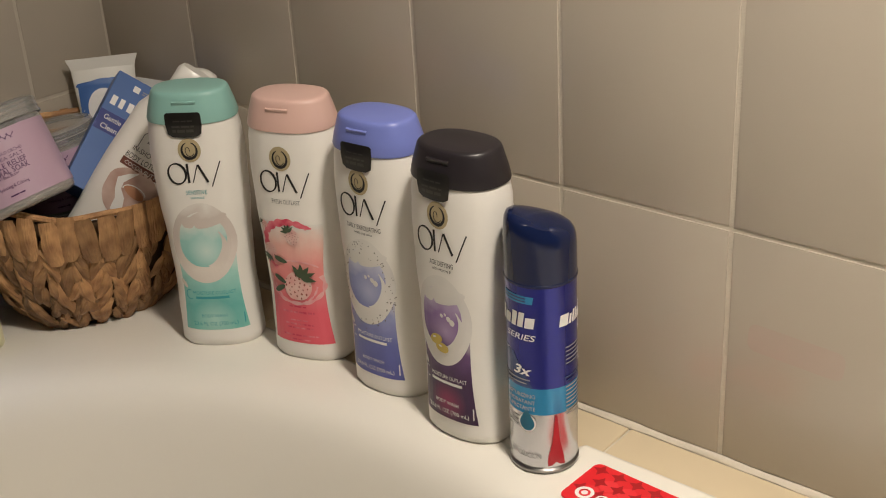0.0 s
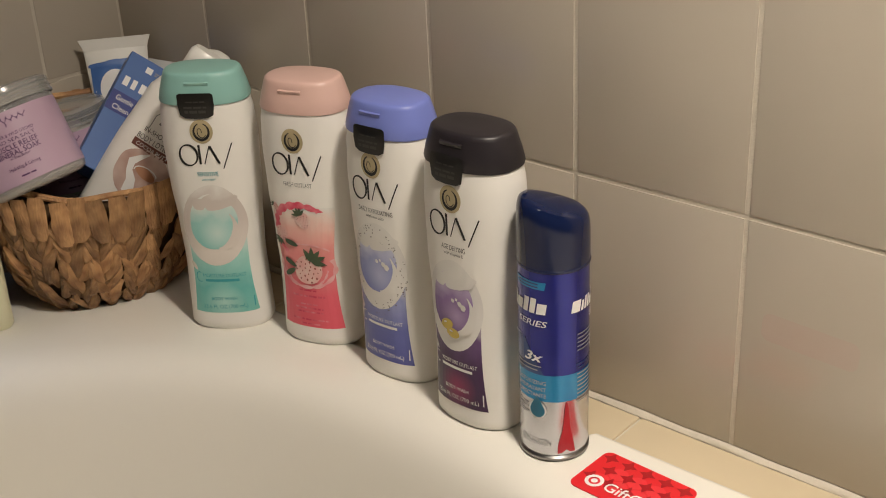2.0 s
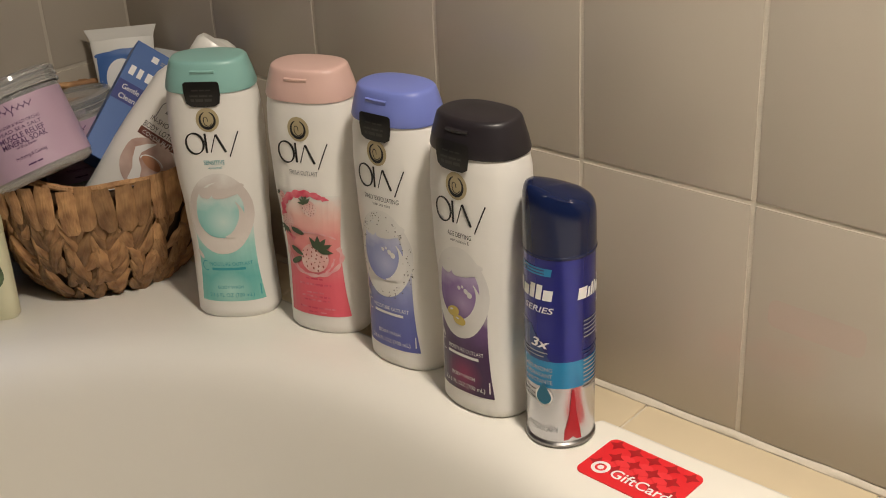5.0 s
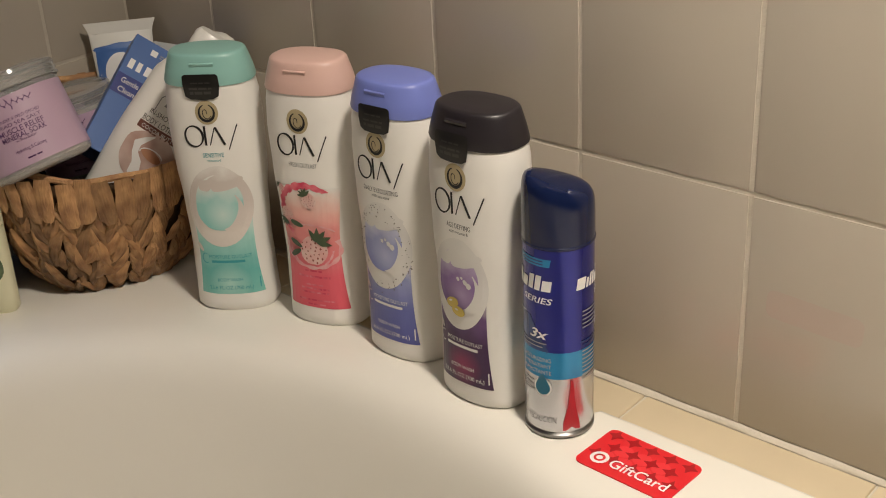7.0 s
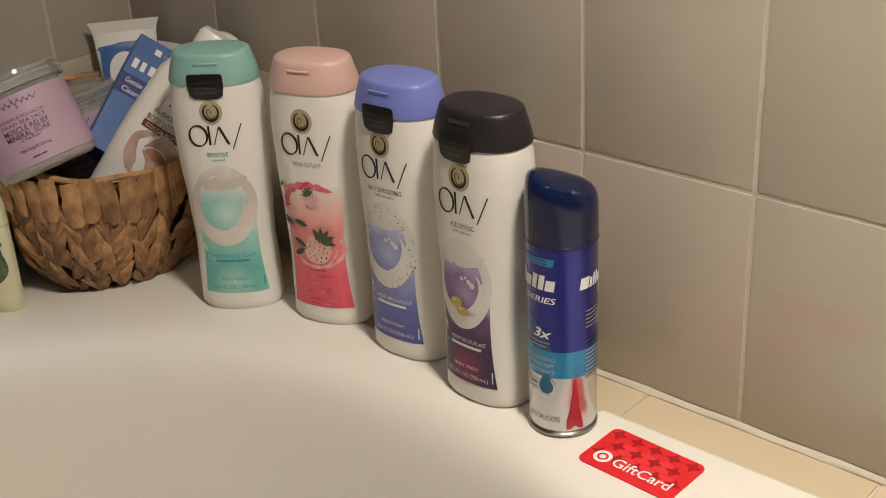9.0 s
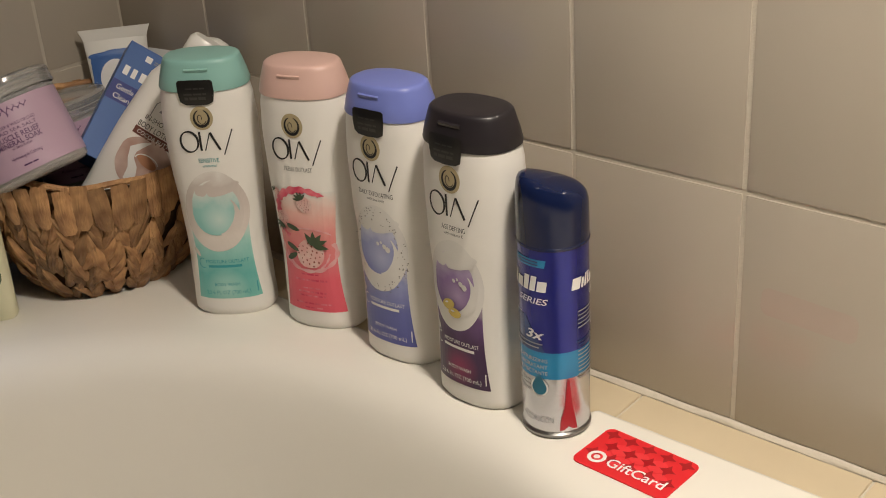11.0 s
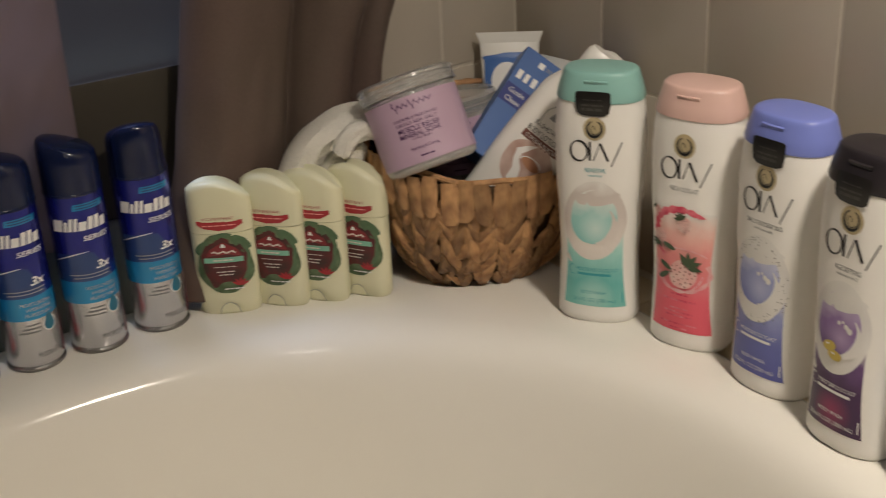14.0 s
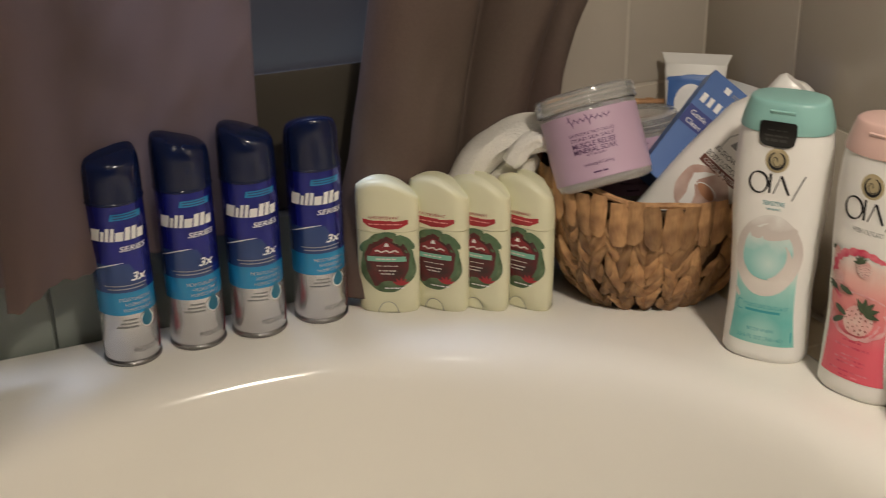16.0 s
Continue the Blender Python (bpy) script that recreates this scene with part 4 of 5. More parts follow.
def strand_mesh(name, length, width, bulge, twist, seed, blunt=False):
    """A twisted flattened strand, pointed at both ends, lying on the x-z plane and bulging to -y."""
    rnd = random.Random(seed)
    verts, faces = [], []
    n = 6
    for i in range(n + 1):
        k = i / n
        w = width * (math.sin(math.pi * (0.03 + 0.93 * k ** 0.8)) ** 0.75) / 2
        if blunt:
            w = width * (0.86 + 0.14 * math.sin(math.pi * k)) / 2 * (0.55 if i == 0 else 1.0)
        z = (k - 0.5) * length
        sway = 0.12 * length * math.sin(math.pi * k) * twist
        ridge = bulge * math.sin(math.pi * (0.06 + 0.88 * k))
        for j, (f, g) in enumerate(((-1.0, 0.0), (-0.45, 0.75), (0.15, 1.0), (0.62, 0.62), (1.0, 0.0))):
            verts.append((sway + w * f + rnd.uniform(-0.06, 0.06) * width, -ridge * g * rnd.uniform(0.8, 1.1), z))
    for i in range(n):
        for j in range(4):
            a = i * 5 + j
            faces.append((a, a + 1, a + 6, a + 5))
    me = bpy.data.meshes.new(name)
    me.from_pydata(verts, [], faces)
    me.materials.append(M["straw"])
    for p in me.polygons:
        p.use_smooth = True
    return me


leafs = [strand_mesh("strand", 0.036 + 0.004 * (i % 3), 0.0122 + 0.0018 * (i % 2), 0.0050, (-1) ** i * (0.5 + 0.2 * (i % 3)), 40 + i) for i in range(6)]
strips = [strand_mesh("rim_strip", 0.048, 0.0160 + 0.002 * i, 0.0044, 0.15 * (-1) ** i, 70 + i, True) for i in range(3)]
rnd = random.Random(12)


def raised(t, z):
    """The wall of the basket stands higher towards the back."""
    return z * (1 + 0.20 * (1 + math.sin(t)))


def lay(name, me, t, z, lean, out, tip=0.0, size=1.0):
    r = bowl_r(z) + out
    high = raised(t, z)
    slope = math.degrees(math.atan2(bowl_r(min(z + 0.012, 0.13)) - bowl_r(max(z - 0.012, 0)), 0.024))
    ob = new(name, me)
    ob.parent = basket
    ob.matrix_basis = pose(r * math.cos(t), r * math.sin(t), high, 0, 0, math.degrees(t) + 90) @ pose(0, 0, 0, slope + tip, lean, 0) @ Matrix.Scale(size, 4)
    return ob


ROWS = 8
for row in range(ROWS):
    z = 0.008 + 0.0113 * row
    n = 46
    for i in range(n):
        t = 2 * math.pi * (i + 0.25 * (row % 2)) / n + rnd.uniform(-0.04, 0.04)
        lean = (26 if i % 2 else -16) + rnd.uniform(-8, 8)
        if 0.055 < z < 0.10 and abs(t - 4.86) < 0.10:
            continue
        lay("strand", leafs[rnd.randrange(6)], t, z + rnd.uniform(-0.003, 0.003), lean, 0.0005 + rnd.uniform(-0.001, 0.0025), rnd.uniform(-6, 6), rnd.uniform(0.85, 1.15) * (0.85 if row < 2 else 1))
for i in range(42):
    t = 2 * math.pi * i / 42 + rnd.uniform(-0.03, 0.03)
    lay("rim_strip", strips[rnd.randrange(3)], t, 0.109 + rnd.uniform(-0.003, 0.002), rnd.uniform(-7, 7), 0.0062 + rnd.uniform(0, 0.002), rnd.uniform(-3, 3))
part("rim", loft([[((0.108 + 0.0035 * math.cos(a)) * math.cos(t), (0.108 + 0.0035 * math.cos(a)) * math.sin(t), raised(t, 0.128) + 0.0035 * math.sin(a) + 0.0015 * math.sin(9 * t)) for a in [2 * math.pi * k / 8 for k in range(8)]]
                  for t in [2 * math.pi * i / 60 for i in range(61)]], False, False), "straw", basket, "rolled rim", smooth=True)


# ---- what the basket holds ----
def jar(m, label, k=1.0):
    j = thing("bath_salt_jar", m, label, "jar", "jars in the basket")
    r = 0.049 * k
    h = 0.098 * k
    part("salt", loft(lathe([(r - 0.006, 0.003), (r - 0.003, 0.006), (r - 0.003, h * 0.70), (r - 0.006, h * 0.71)], 36)), "salt", j, "pale bath salt filling", smooth=True)
    part("body", loft(lathe([(r - 0.006, 0.0), (r - 0.001, 0.003), (r, 0.008), (r, h * 0.80), (r - 0.002, h * 0.83)], 40), True, False), "jar_clear", j, "clear plastic", smooth=True)
    part("lid", loft(lathe([(r + 0.0012, h * 0.82), (r + 0.0028, h * 0.825), (r + 0.0028, h * 0.845), (r + 0.0018, h * 0.85), (r + 0.0018, h * 0.875), (r + 0.0028, h * 0.88), (r + 0.0028, h * 0.90), (r + 0.0018, h * 0.905),
                             (r + 0.0018, h * 0.93), (r + 0.0028, h * 0.935), (r + 0.0024, h * 0.975), (r - 0.0004, h * 0.997), (r - 0.006, h), (r - 0.012, h * 0.985)], 40), False, True), "jar_clear", j, "clear ribbed screw lid", smooth=True)
    J = Round(r)
    half = math.pi * r * 0.97
    part("label", sheet(J, lambda v: -half, lambda v: half, h * 0.09, h * 0.77, 0.0003, 44, 3), "jar_lilac", j, "lilac paper label", smooth=True)
    zz = lambda f: h * f  # noqa: E731
    script = [(-0.021 * k + 0.00088 * k * i + 0.0016 * k * math.sin(1.9 * i), zz(0.69) + (0.0062 if i in range(0, 7) or i in range(22, 28) else 0.0028) * k * math.sin(0.95 * i)) for i in range(49)]
    part("brand_mark", stroke(J, script, [0.0005 + 0.0006 * (i % 2) for i in range(49)], 0.0006), "purple_ink", j)
    part("scent_print", writing("LAVENDER & WILD ORCHID", J, 0, zz(0.555), 0.0030 * k, 0.0006, width=0.046 * k), "purple_ink", j)
    part("scent_line", writing("DEAD SEA SALT", J, 0, zz(0.505), 0.0032 * k, 0.0006, width=0.044 * k), "purple_ink", j)
    part("name_line", writing("MUSCLE RELIEF", J, 0, zz(0.445), 0.0050 * k, 0.0006, width=0.044 * k, bold=0.01), "purple_ink", j)
    part("product_line", writing("MINERAL SOAK", J, 0, zz(0.385), 0.0050 * k, 0.0006, width=0.044 * k, bold=0.01), "purple_ink", j)
    part("note", writing("w/ Shea Butter", J, 0, zz(0.340), 0.0026 * k, 0.0006, width=0.020 * k), "purple_ink", j)
    part("claim", writing("Hydrating & Calming", J, 0, zz(0.245), 0.0032 * k, 0.0006, width=0.030 * k), "purple_ink", j)
    part("weight", bars(J, [(0, zz(0.155), 0.014 * k, 0.0015)], 0.0006, 2), "purple_ink", j)
    return j


def tilted(foot, head, face, roll=0.0):
    """A pose whose z axis runs from foot to head, with -y turned as near to face as can be."""
    z = (Vector(head) - Vector(foot)).normalized()
    y = -(Vector(face) - z * Vector(face).dot(z)).normalized()
    x = y.cross(z)
    return Matrix.Translation(foot) @ Matrix((x, y, z)).transposed().to_4x4() @ pose(0, 0, 0, 0, 0, roll)



TOCAM = Vector((-0.60, -0.95, 0.35))
jar(tilted((0.290, 0.883, 0.140), (0.284, 0.925, 0.226), TOCAM), "tilted clear jar of bath salt with a lilac label", 1.0)
jar(tilted((0.380, 0.957, 0.092), (0.374, 0.972, 0.184), TOCAM, -10), "smaller clear jar with a lilac label deep in the basket", 0.92)


def tube(m):
    t = thing("cream_tube", m, "white squeeze tube with blue print standing in the basket", "tube")
    rings = []
    for i in range(15):
        k = i / 14
        a = 0.026 + 0.008 * k
        b = 0.019 * (1 - k) ** 0.75 + 0.0012
        rings.append(oval(a, b, 0.02 + 0.135 * k, 32, 2.2))
    part("body", loft(rings), "tube_white", t, smooth=True)
    part("crimp", loft([oval(a, 0.0013, z, 24, 6) for a, z in ((0.0342, 0.1545), (0.0350, 0.158), (0.0372, 0.163), (0.0385, 0.1665))]), "tube_white", t, "crimped flat end")
    part("cap", loft(lathe([(0.016, 0.0), (0.018, 0.002), (0.018, 0.019), (0.016, 0.021)], 24)), "tube_white", t, smooth=True)
    F = Oval([(0.02 + 0.135 * i / 14, 0.026 + 0.008 * i / 14, 0.019 * (1 - i / 14) ** 0.75 + 0.0012) for i in range(15)], 2.2)
    part("blue_print", sheet(F, lambda v: -0.029, lambda v: 0.030, 0.045, 0.138, 0.0004, 10, 12), "tube_blue", t, "wavy blue print", smooth=True)
    part("wave_top", patch(F, ellipse(-0.002, 0.138, 0.027, 0.006, 24, 0.05, 0.2, 2), 0.0006, 3), "tube_blue", t)
    part("oval_mark", patch(F, ellipse(-0.004, 0.112, 0.0175, 0.0215, 28), 0.0008, 4), "white", t, "plain white oval")
    return t


def carton(m):
    c = thing("soap_carton", m, "blue cardboard carton leaning in the basket", "box")
    part("card", box(-0.024, 0.024, -0.015, 0.015, 0.0, 0.137, 0.0008), "box_blue", c)
    F = Flat(-0.0152, -0.028)
    for i in range(4):
        part("brand_bar", sheet(F, lambda v: -0.0185 + 0.0092 * i, lambda v: -0.0185 + 0.0092 * i + (0.0050 if i % 2 else 0.0058), 0.1255, 0.1365, 0.0004, 1, 1), "white", c, "plain white brand shape")
    part("logo_mark", patch(F, [(-0.003, 0.150), (0.004, 0.150), (0.004, 0.157), (-0.003, 0.157)], 0.0004, 1), "white", c)
    part("logo_print", bars(F, [(0.013, 0.1545, 0.012, 0.0012), (0.013, 0.1520, 0.012, 0.0012)], 0.0004, 2), "greyink", c)
    part("navy_band", sheet(F, lambda v: -0.0235, lambda v: 0.0235, 0.094, 0.117, 0.0003, 2, 2), "box_navy", c)
    part("claim", writing("Gentle", F, -0.008, 0.1105, 0.0060, 0.0006, width=0.019), "white", c)
    part("claim_line", writing("Clean", F, -0.008, 0.1000, 0.0060, 0.0006, width=0.018), "white", c)
    return c


LOT = [(0.0, 0.030, 0.016), (0.01, 0.034, 0.019), (0.09, 0.036, 0.020), (0.15, 0.034, 0.019), (0.175, 0.026, 0.016), (0.185, 0.015, 0.012)]


def lotion(m):
    b = thing("lotion_bottle", m, "white lotion bottle with a brown print lying aslant in the basket", "bottle")
    part("body", loft([oval(*lerp(LOT, 0.185 * i / 24), 0.185 * i / 24, 36, 2.5) for i in range(25)]), "hdpe", b, smooth=True)
    part("cap", loft([oval(a, d, z, 30, 2.3) for a, d, z in ((0.017, 0.014, 0.182), (0.019, 0.016, 0.186), (0.019, 0.016, 0.206), (0.016, 0.013, 0.211))]), "hdpe", b, "white cap", smooth=True)
    F = Oval(LOT, 2.5)
    part("shower_icon", patch(F, [(-0.005, 0.127), (0.007, 0.127), (0.0045, 0.135), (-0.0025, 0.135)], 0.0005, 3), "greyink", b)
    part("icon_frame", stroke(F, [(-0.011, 0.119), (-0.011, 0.133), (-0.006, 0.142), (0.008, 0.142), (0.013, 0.133), (0.013, 0.119)], 0.0009, 0.0005), "greyink", b)
    part("name", writing("IN-SHOWER", F, 0.002, 0.117, 0.0052, 0.0006, width=0.032), "ink", b)
    part("name_line", writing("BODY LOTION", F, 0.002, 0.1085, 0.0058, 0.0006, width=0.038), "ink", b)
    part("brown_band", sheet(F, lambda v: -0.018, lambda v: 0.034, 0.0965, 0.1045, 0.0005, 10, 2), "cocoa", b, "brown band")
    part("band_print", writing("COCOA BUTTER", F, 0.006, 0.1005, 0.0040, 0.0008, width=0.040), "white", b)
    part("swirl", patch(F, ellipse(0.006, 0.073, 0.027, 0.027, 34, 0.4, 0.05, 3), 0.0005, 5), "choc", b, "chocolate swirl print")
    ribbon = [(0.004, 0.096), (-0.002, 0.090), (-0.008, 0.082), (-0.006, 0.073), (0.000, 0.065), (0.002, 0.057), (0.000, 0.050)]
    part("cream_swirl", stroke(F, ribbon, [0.001, 0.005, 0.008, 0.006, 0.009, 0.011, 0.006], 0.0008), "white", b, "white cream ribbon print")
    bean = part("cocoa_bean", patch(F, ellipse(0.009, 0.077, 0.0115, 0.0052, 20, -0.25), 0.0010, 3), "tan", b, "tan cocoa bean print")
    part("bean_edge", stroke(F, arc(0.009, 0.077, 0.0115, 0.0062, 10, 190, 14), 0.0012, 0.0012), "white", bean)
    return b


tube(tilted((0.445, 0.962, 0.068), (0.464, 0.986, 0.236), (-0.55, -0.85, 0.1)))
carton(tilted((0.350, 0.886, 0.131), (0.455, 0.917, 0.210), (-0.52, -0.85, 0.2)))
lotion(tilted((0.340, 0.872, 0.082), (0.440, 0.806, 0.232), (-0.6, -0.75, 0.3)))

# two white things behind the lotion bottle
puff = thing("white_bottle", tilted((0.452, 0.840, 0.06), (0.464, 0.818, 0.25), TOCAM), "white rounded bottle behind the others in the basket", "bottle")
part("body", loft(lathe([(0.018, 0.0), (0.024, 0.004), (0.026, 0.05), (0.025, 0.12), (0.021, 0.135), (0.0215, 0.138), (0.0225, 0.158), (0.0222, 0.168), (0.0195, 0.177), (0.013, 0.182), (0.004, 0.184)], 32)), "hdpe", puff, smooth=True)
pack = thing("white_packet", tilted((0.462, 0.895, 0.085), (0.478, 0.893, 0.215), (-0.9, -0.25, 0.1)), "flat white packet at the back of the basket", "packet")
bm = bmesh.new()
rows = [[bm.verts.new((x, -s * 0.009 * math.sin(math.pi * (x + 0.04) / 0.08) * math.sin(math.pi * min(1, z / 0.13)) - s * 0.0006, z)) for x in [-0.04 + 0.008 * i for i in range(11)]] for s in (1, -1) for z in [0.0145 * j for j in range(10)]]
for half in (rows[:10], rows[10:]):
    for a, b in zip(half, half[1:]):
        for i in range(10):
            bm.faces.new((a[i], a[i + 1], b[i + 1], b[i]))
part("film", bm, "tube_white", pack, smooth=True)

# olive thing seen through a gap in the weave
fruit = thing("green_bottle", pose(BX - 0.005, BY - 0.074, 0.045), "small olive green bottle inside the basket", "bottle")
part("body", loft(lathe([(0.010, 0), (0.017, 0.004), (0.019, 0.03), (0.016, 0.05), (0.008, 0.056)], 24)), "olive", fruit, smooth=True)

# ---- rolled towel over the basket's rim ----
towel = thing("hand_towel", pose(0.0, 0.0, 0.0), "white terry towel rolled over the basket rim", "towel")


def roll_of(path, radii, seed, squash=0.75):
    rnd2 = random.Random(seed)
    ph = [rnd2.uniform(0, 6) for _ in range(4)]
    rings = []
    for i, (p, r) in enumerate(zip(path, radii)):
        a = Vector(path[min(i + 1, len(path) - 1)]) - Vector(path[max(i - 1, 0)])
        a.normalize()
        side = a.cross(Vector((0, 0, 1))).normalized()
        up = side.cross(a)
        ring = []
        for j in range(24):
            t = 2 * math.pi * j / 24
            k = r * (1 + 0.10 * math.sin(3 * t + ph[0] + 0.3 * i) + 0.06 * math.sin(7 * t + ph[1] - 0.5 * i))
            ring.append(Vector(p) + side * k * math.cos(t) + up * k * squash * math.sin(t))
        rings.append(ring)
    return loft(rings)


def curve_of(pts, n=14):
    out = []
    for i in range(n):
        k = i / (n - 1) * (len(pts) - 1)
        j = min(int(k), len(pts) - 2)
        f = k - j
        p0, p1, p2, p3 = (Vector(pts[max(min(q, len(pts) - 1), 0)]) for q in (j - 1, j, j + 1, j + 2))
        out.append(0.5 * (2 * p1 + (p2 - p0) * f + (2 * p0 - 5 * p1 + 4 * p2 - p3) * f * f + (3 * p1 - p0 - 3 * p2 + p3) * f ** 3))
    return out


for pts, wide, flat, seed in (([(0.162, 0.985, 0.01), (0.165, 0.985, 0.09), (0.186, 0.982, 0.146), (0.226, 0.972, 0.176), (0.268, 0.958, 0.178), (0.288, 0.950, 0.165)], 0.027, 0.62, 3),
                              ([(0.200, 0.972, 0.02), (0.206, 0.970, 0.09), (0.222, 0.965, 0.135), (0.250, 0.958, 0.155)], 0.023, 0.8, 5),
                              ([(0.212, 0.944, 0.156), (0.228, 0.940, 0.176), (0.250, 0.936, 0.178), (0.268, 0.930, 0.166), (0.276, 0.926, 0.146)], 0.015, 0.8, 9)):
    n = 30
    part("fold", roll_of(curve_of(pts, n), [wide * (0.55 + 0.45 * math.sin(math.pi * (0.12 + 0.76 * i / (n - 1)))) for i in range(n)], seed, flat), "towel", towel, smooth=True)


# ---- curtains ----
def fore(x):
    """How far the cloth stands out before the tiled wall."""
    k = min(max((x - 0.22) / 0.08, 0), 1)
    return 0.038 * k * k * (3 - 2 * k)


def cloth_of(label, mat, place, nu=110, nv=70):
    """A hanging cloth, 1.8 mm thick; place gives a point for u across and k up."""
    verts, faces = [], []
    for back in (0.0, 0.0018):
        for j in range(nv + 1):
            for i in range(nu + 1):
                x, y, z = place(i / nu, (j / nv) ** 1.5)
                verts.append((x, y + back, z))
    w = nu + 1
    off = w * (nv + 1)
    for j in range(nv):
        for i in range(nu):
            a = j * w + i
            faces.append((a, a + 1, a + w + 1, a + w))
            faces.append((off + a, off + a + w, off + a + w + 1, off + a + 1))
    for j in range(nv):
        a, b = j * w, (j + 1) * w
        faces.append((a, b, off + b, off + a))
        faces.append((a + nu, off + a + nu, off + b + nu, b + nu))
    for i in range(nu):
        faces.append((i, off + i, off + i + 1, i + 1))
    loose("cloth", verts, faces, mat, thing("curtain", pose(0, 0, 0), label, "curtain"))


def rumple(x, z, seed):
    """Soft creases of hanging cloth."""
    return 0.0060 * noise.noise((x * 16 + z * 4, z * 9, seed)) + 0.0030 * noise.noise((x * 40 - z * 18, z * 24, seed + 5))


def gathered(u, k):
    """Two wide lobes with a deep crease between them and a tucked outer edge."""
    z = 0.014 + 1.286 * k
    left = 0.026 + 0.21 * min(z, 0.5)
    right = 0.260 + 0.22 * min(z, 0.36)
    crease = 0.53 + 0.02 * math.sin(7 * z)
    s = u / crease if u < crease else (u - crease) / (0.86 - crease) if u < 0.86 else (u - 0.86) / 0.14
    amp = 0.046 if u < crease else 0.042 if u < 0.86 else 0.012
    lobe = max(0.0, math.sin(math.pi * min(s, 1))) ** 0.55
    x = left + (right - left) * u + 0.004 * math.sin(38 * z + 2) * u ** 6 + 0.006 * math.sin(9 * z + 3 * u)
    y = 1.032 - fore(x) - amp * lobe - 0.003 * math.sin(26 * z + 9 * u) * lobe - 0.006 * math.sin(11 * u + 5 * z) + rumple(x, z, 3)
    return x, y, z


def front_panel(u, k):
    """The loose panel: its near corner swings out over the rim and ends in a frayed tip."""
    hem = 0.104 - 0.015 * math.exp(-((u - 0.03) / 0.05) ** 2) - 0.008 * u + 0.05 * max(0.0, u - 0.65) ** 2 + 0.0020 * math.sin(41 * u) + 0.0014 * math.sin(97 * u)
    z = hem + (1.30 - hem) * k
    # widened higher up, out of view, to keep window_daylight off the tub's lip
    shut = min(max((z - 0.42) / 0.3, 0.0), 1.0)
    x = -0.291 + 0.26 * u + (0.05 - 0.02 * u) * (z - 0.095) + 0.20 * u * shut * shut * (3 - 2 * shut)
    y = 0.944 + 0.090 * u ** 0.7 + 0.045 * k * (1 - u) - 0.006 * math.sin(8 * u + 5 * z) * (1 - 0.4 * u) - 0.003 * math.sin(21 * u - 6 * z) - 0.007 * math.exp(-((u - 0.08) / 0.06) ** 2) + rumple(x, z, 11)
    return x, y, z


def side_panel(u, k):
    hem = 0.118 - 0.026 * u + 0.002 * math.sin(33 * u)
    z = hem + (1.30 - hem) * k
    x = -0.80 + 0.535 * u + 0.03 * u * (z - 0.1)
    y = 1.000 - 0.016 * abs(math.sin(9 * u + 1.2 + 0.6 * z)) ** 0.7 + 0.014 * max(0.0, u - 0.85) / 0.15
    return x, y, z


cloth_of("taupe curtain gathered in soft folds beside the tiled wall", "curtain", gathered)
cloth_of("thin taupe curtain with a frayed corner over the tub rim", "sheer", front_panel)
cloth_of("taupe curtain hanging behind the frayed one", "sheer", side_panel)
rod = thing("curtain_rod", pose(0, 1.04, 1.31), "dark metal curtain rod above the window", "rod")
part("tube", loft([[(x, 0.009 * math.cos(t), 0.009 * math.sin(t)) for t in [2 * math.pi * i / 14 for i in range(14)]] for x in (-0.8, 0.42)]), "steel", rod, smooth=True)
for x in (-0.7, 0.28):
    part("bracket", box(x - 0.008, x + 0.008, -0.006, 0.034, -0.012, 0.012, 0.002), "steel", rod)

# ---- lamps ----
# unseen fitting, added to carry the light over the right-hand rim
clamp = thing("wall_lamp", pose(WALL_X, -0.10, 1.27), "unseen lamp on a short arm, added to brighten the right-hand rim", "lamp")
part("arm", box(-0.35, 0.0, -0.012, 0.012, 0.0, 0.018, 0.003), "porcelain", clamp)
part("shade", loft(lathe([(0.085, -0.04), (0.088, -0.035), (0.075, 0.0), (0.02, 0.004)], 40), False), "porcelain", clamp, smooth=True).location = (-0.34, 0, 0.0)
dome = thing("ceiling_lamp", pose(-0.36, 0.02, CEIL - 0.001), "small round ceiling lamp above the tub", "lamp")
part("base", loft(lathe([(0.10, 0.0), (0.10, -0.012), (0.09, -0.02)], 40)), "porcelain", dome, smooth=True)
# unseen base added behind the frontal fill
fill_lamp = thing("vanity_lamp", pose(-0.6, -1.6, 1.5, -90, 0, 0), "unseen round wall lamp, added as frontal fill", "lamp")
part("base", loft(lathe([(0.15, 0.0), (0.15, 0.02), (0.14, 0.025)], 40)), "porcelain", fill_lamp, smooth=True)

# ---- wall and ledge tiles ----
TW, TH, J = 0.156, 0.206, 0.0034
TZ0 = 0.1965 - TH


def tile_mesh(name, w, h, mat):
    bm = bmesh.new()
    add_box(bm, -w / 2, w / 2, -0.004, 0.004, -h / 2, h / 2)
    front = [e for e in bm.edges if all(v.co.y < 0 for v in e.verts)]
    bmesh.ops.bevel(bm, geom=front, offset=0.0022, segments=2, affect="EDGES", profile=0.6)
    me = bpy.data.meshes.new(name)
    bm.to_mesh(me)
    bm.free()
    me.materials.append(M[mat])
    for p in me.polygons:
        p.use_smooth = True
    me.set_sharp_from_angle(angle=radians(50))
    return me


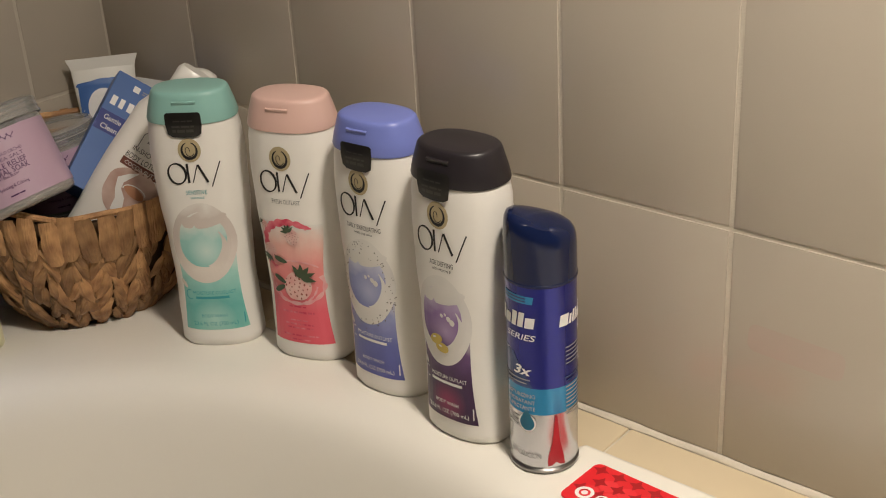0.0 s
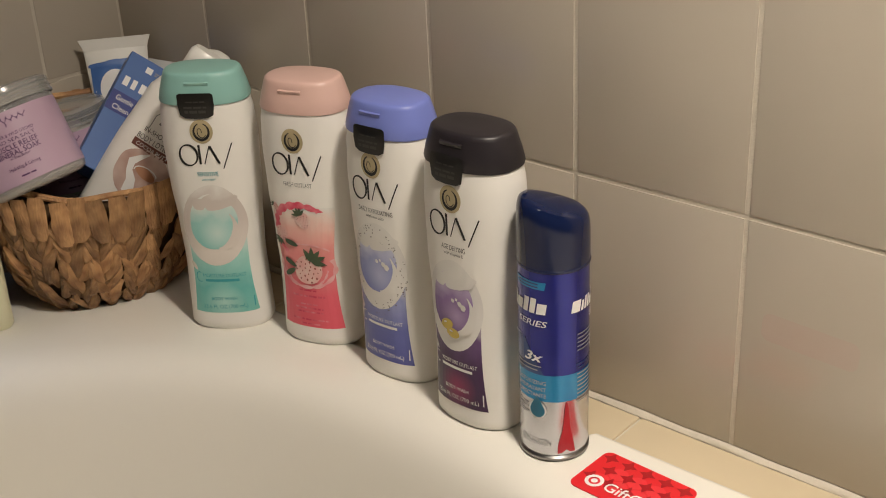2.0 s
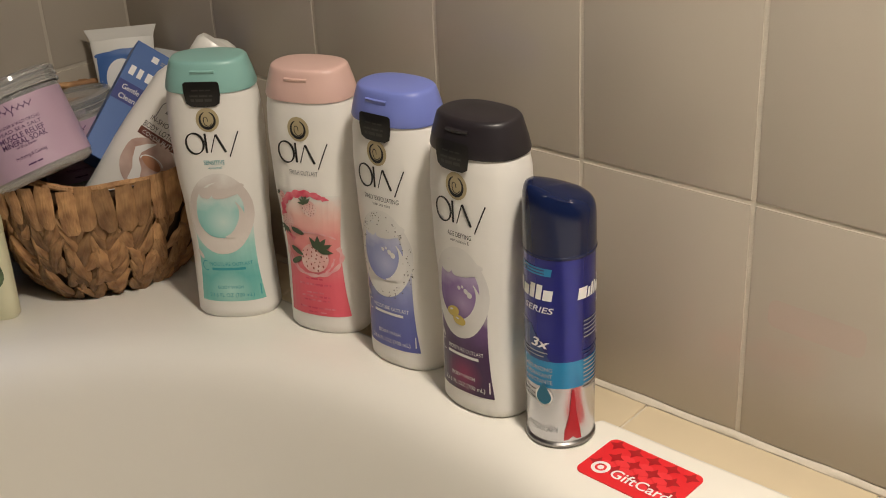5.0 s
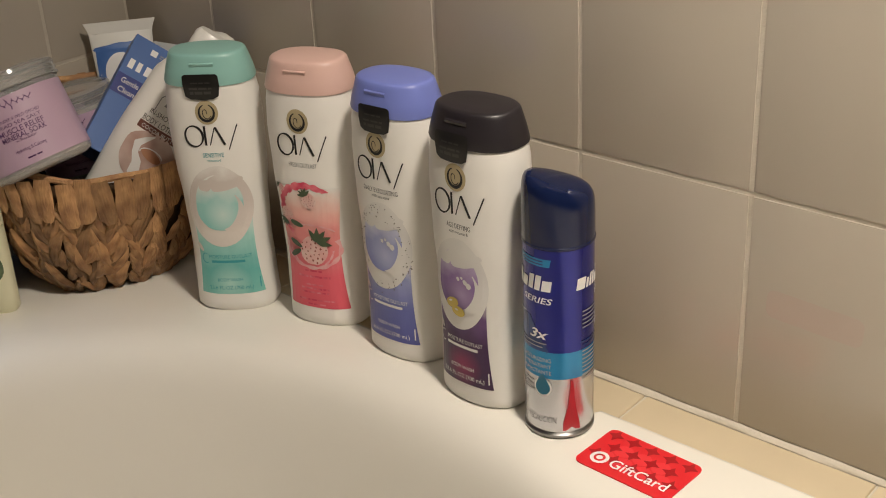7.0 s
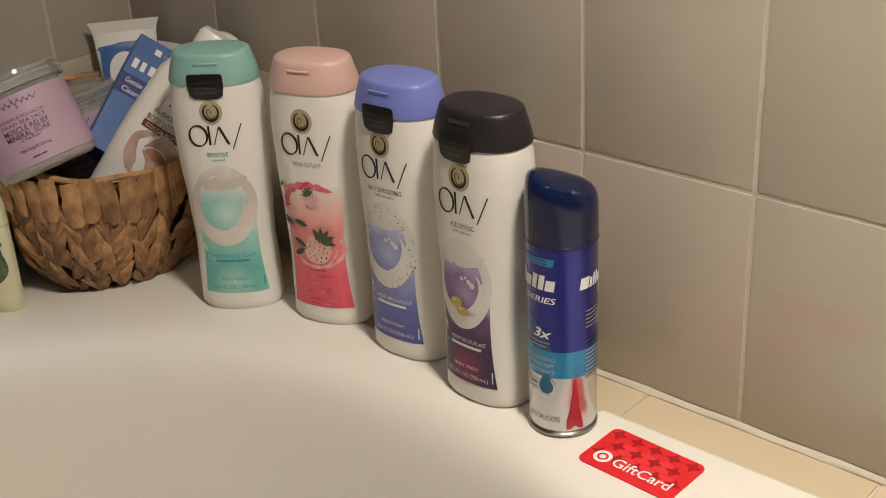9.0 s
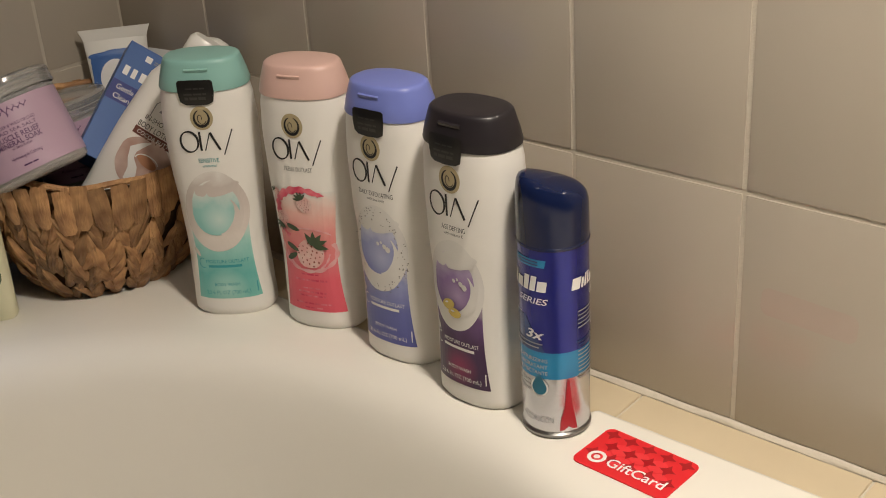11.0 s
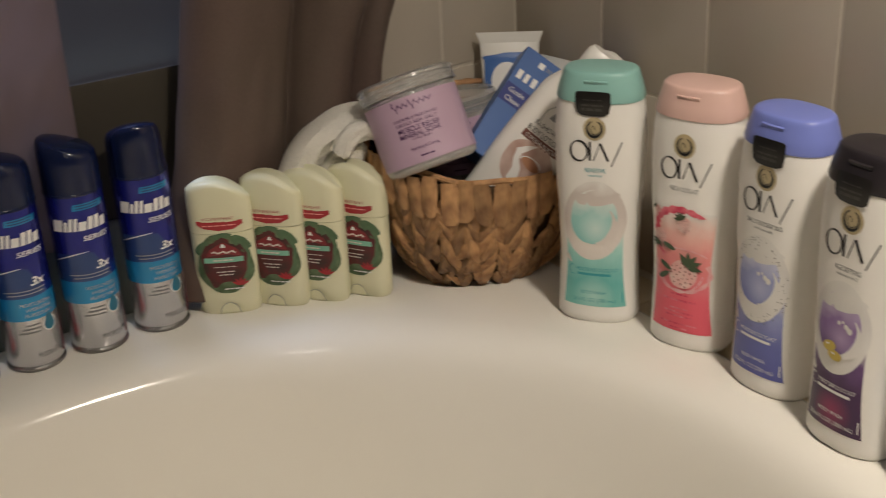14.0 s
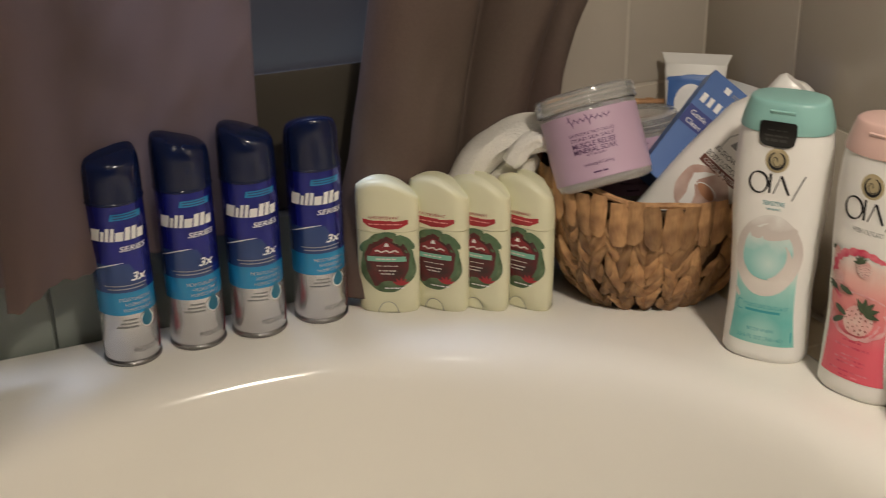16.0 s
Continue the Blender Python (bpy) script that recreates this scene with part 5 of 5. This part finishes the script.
tile = tile_mesh("tile", TW - J, TH - J, "tile")
rt = random.Random(4)
for row in range(-1, 5):
    for col in range(-9, 4):
        y1 = 0.4 + TW * (col + 1)
        ob = new("tile", tile)
        ob.parent = wall_east
        ob.matrix_basis = pose(WALL_X + 0.0042, y1 - TW / 2, TZ0 + TH * (row + 0.5), rt.uniform(-0.12, 0.12), 0, -90 + rt.uniform(-0.15, 0.15))
half_tile = tile_mesh("tile", 0.104 - J, TH - J, "tile")
edge_tile = tile_mesh("tile", 0.094 - J, TH - J, "tile")
for row in range(-1, 5):
    for me, x, w in ((half_tile, WALL_X - 0.052, 0.104), (edge_tile, WALL_X - 0.104 - 0.047, 0.094)):
        ob = new("tile", me)
        ob.parent = wall_back
        ob.matrix_basis = pose(x, BACK_Y + 0.0042, TZ0 + TH * (row + 0.5) - 0.004, rt.uniform(-0.12, 0.12), 0, rt.uniform(-0.15, 0.15))
low_tile = tile_mesh("tile", 0.2 - J, 0.114, "greenwall")
for k in range(-4, 3):
    ob = new("tile", low_tile)
    ob.parent = wall_window
    ob.matrix_basis = pose(-0.148 + 0.2 * k, LEFT_Y - 0.024, 0.041, 0, 0, rt.uniform(-0.1, 0.1))
stain = part("stain", patch(Flat(0.0), rounded(0.078, 0.024, 0.007), 0.0, 3), "stain", wall_east, "faint reddish smear")
stain.matrix_basis = pose(WALL_X + 0.0001, 0.186, 0.109, 0, 3, -90)

ledge = part("ledge", box(0.4195, WALL_X + 0.0012, -1.6, BACK_Y + 0.001, FLOOR, LEDGE_Z - 0.002), "grout")
tagged(ledge, "narrow beige tiled ledge between tub and wall", "ledge", kind="structure")
for k in range(-9, 4):
    y0 = 0.327 + 0.206 * k
    ob = part("tile", add_box(bmesh.new(), 0.420, WALL_X - 0.004, y0 + 0.001, min(y0 + 0.205, BACK_Y - 0.003), LEDGE_Z - 0.008, LEDGE_Z, 0.0015), "ledge", ledge)

rings = []
for k in range(121):
    y = -0.8 + 1.82 * k / 120
    w = 0.0040 + 0.0006 * math.sin(k * 1.7) + 0.0004 * math.sin(k * 0.61)
    h = 0.0036 + 0.0005 * math.sin(k * 1.1 + 1)
    rings.append([(WALL_X + 0.0008, y, LEDGE_Z - 0.001), (WALL_X - w, y, LEDGE_Z - 0.001), (WALL_X - w, y, LEDGE_Z + 0.0006), (WALL_X - w * 0.7, y, LEDGE_Z + h * 0.55), (WALL_X - w * 0.3, y, LEDGE_Z + h * 0.9), (WALL_X + 0.0008, y, LEDGE_Z + h)])
bead = loft(rings)
tagged(part("caulk", bead, "grout", smooth=True), "pale caulk bead where ledge meets wall", "caulk", kind="structure")
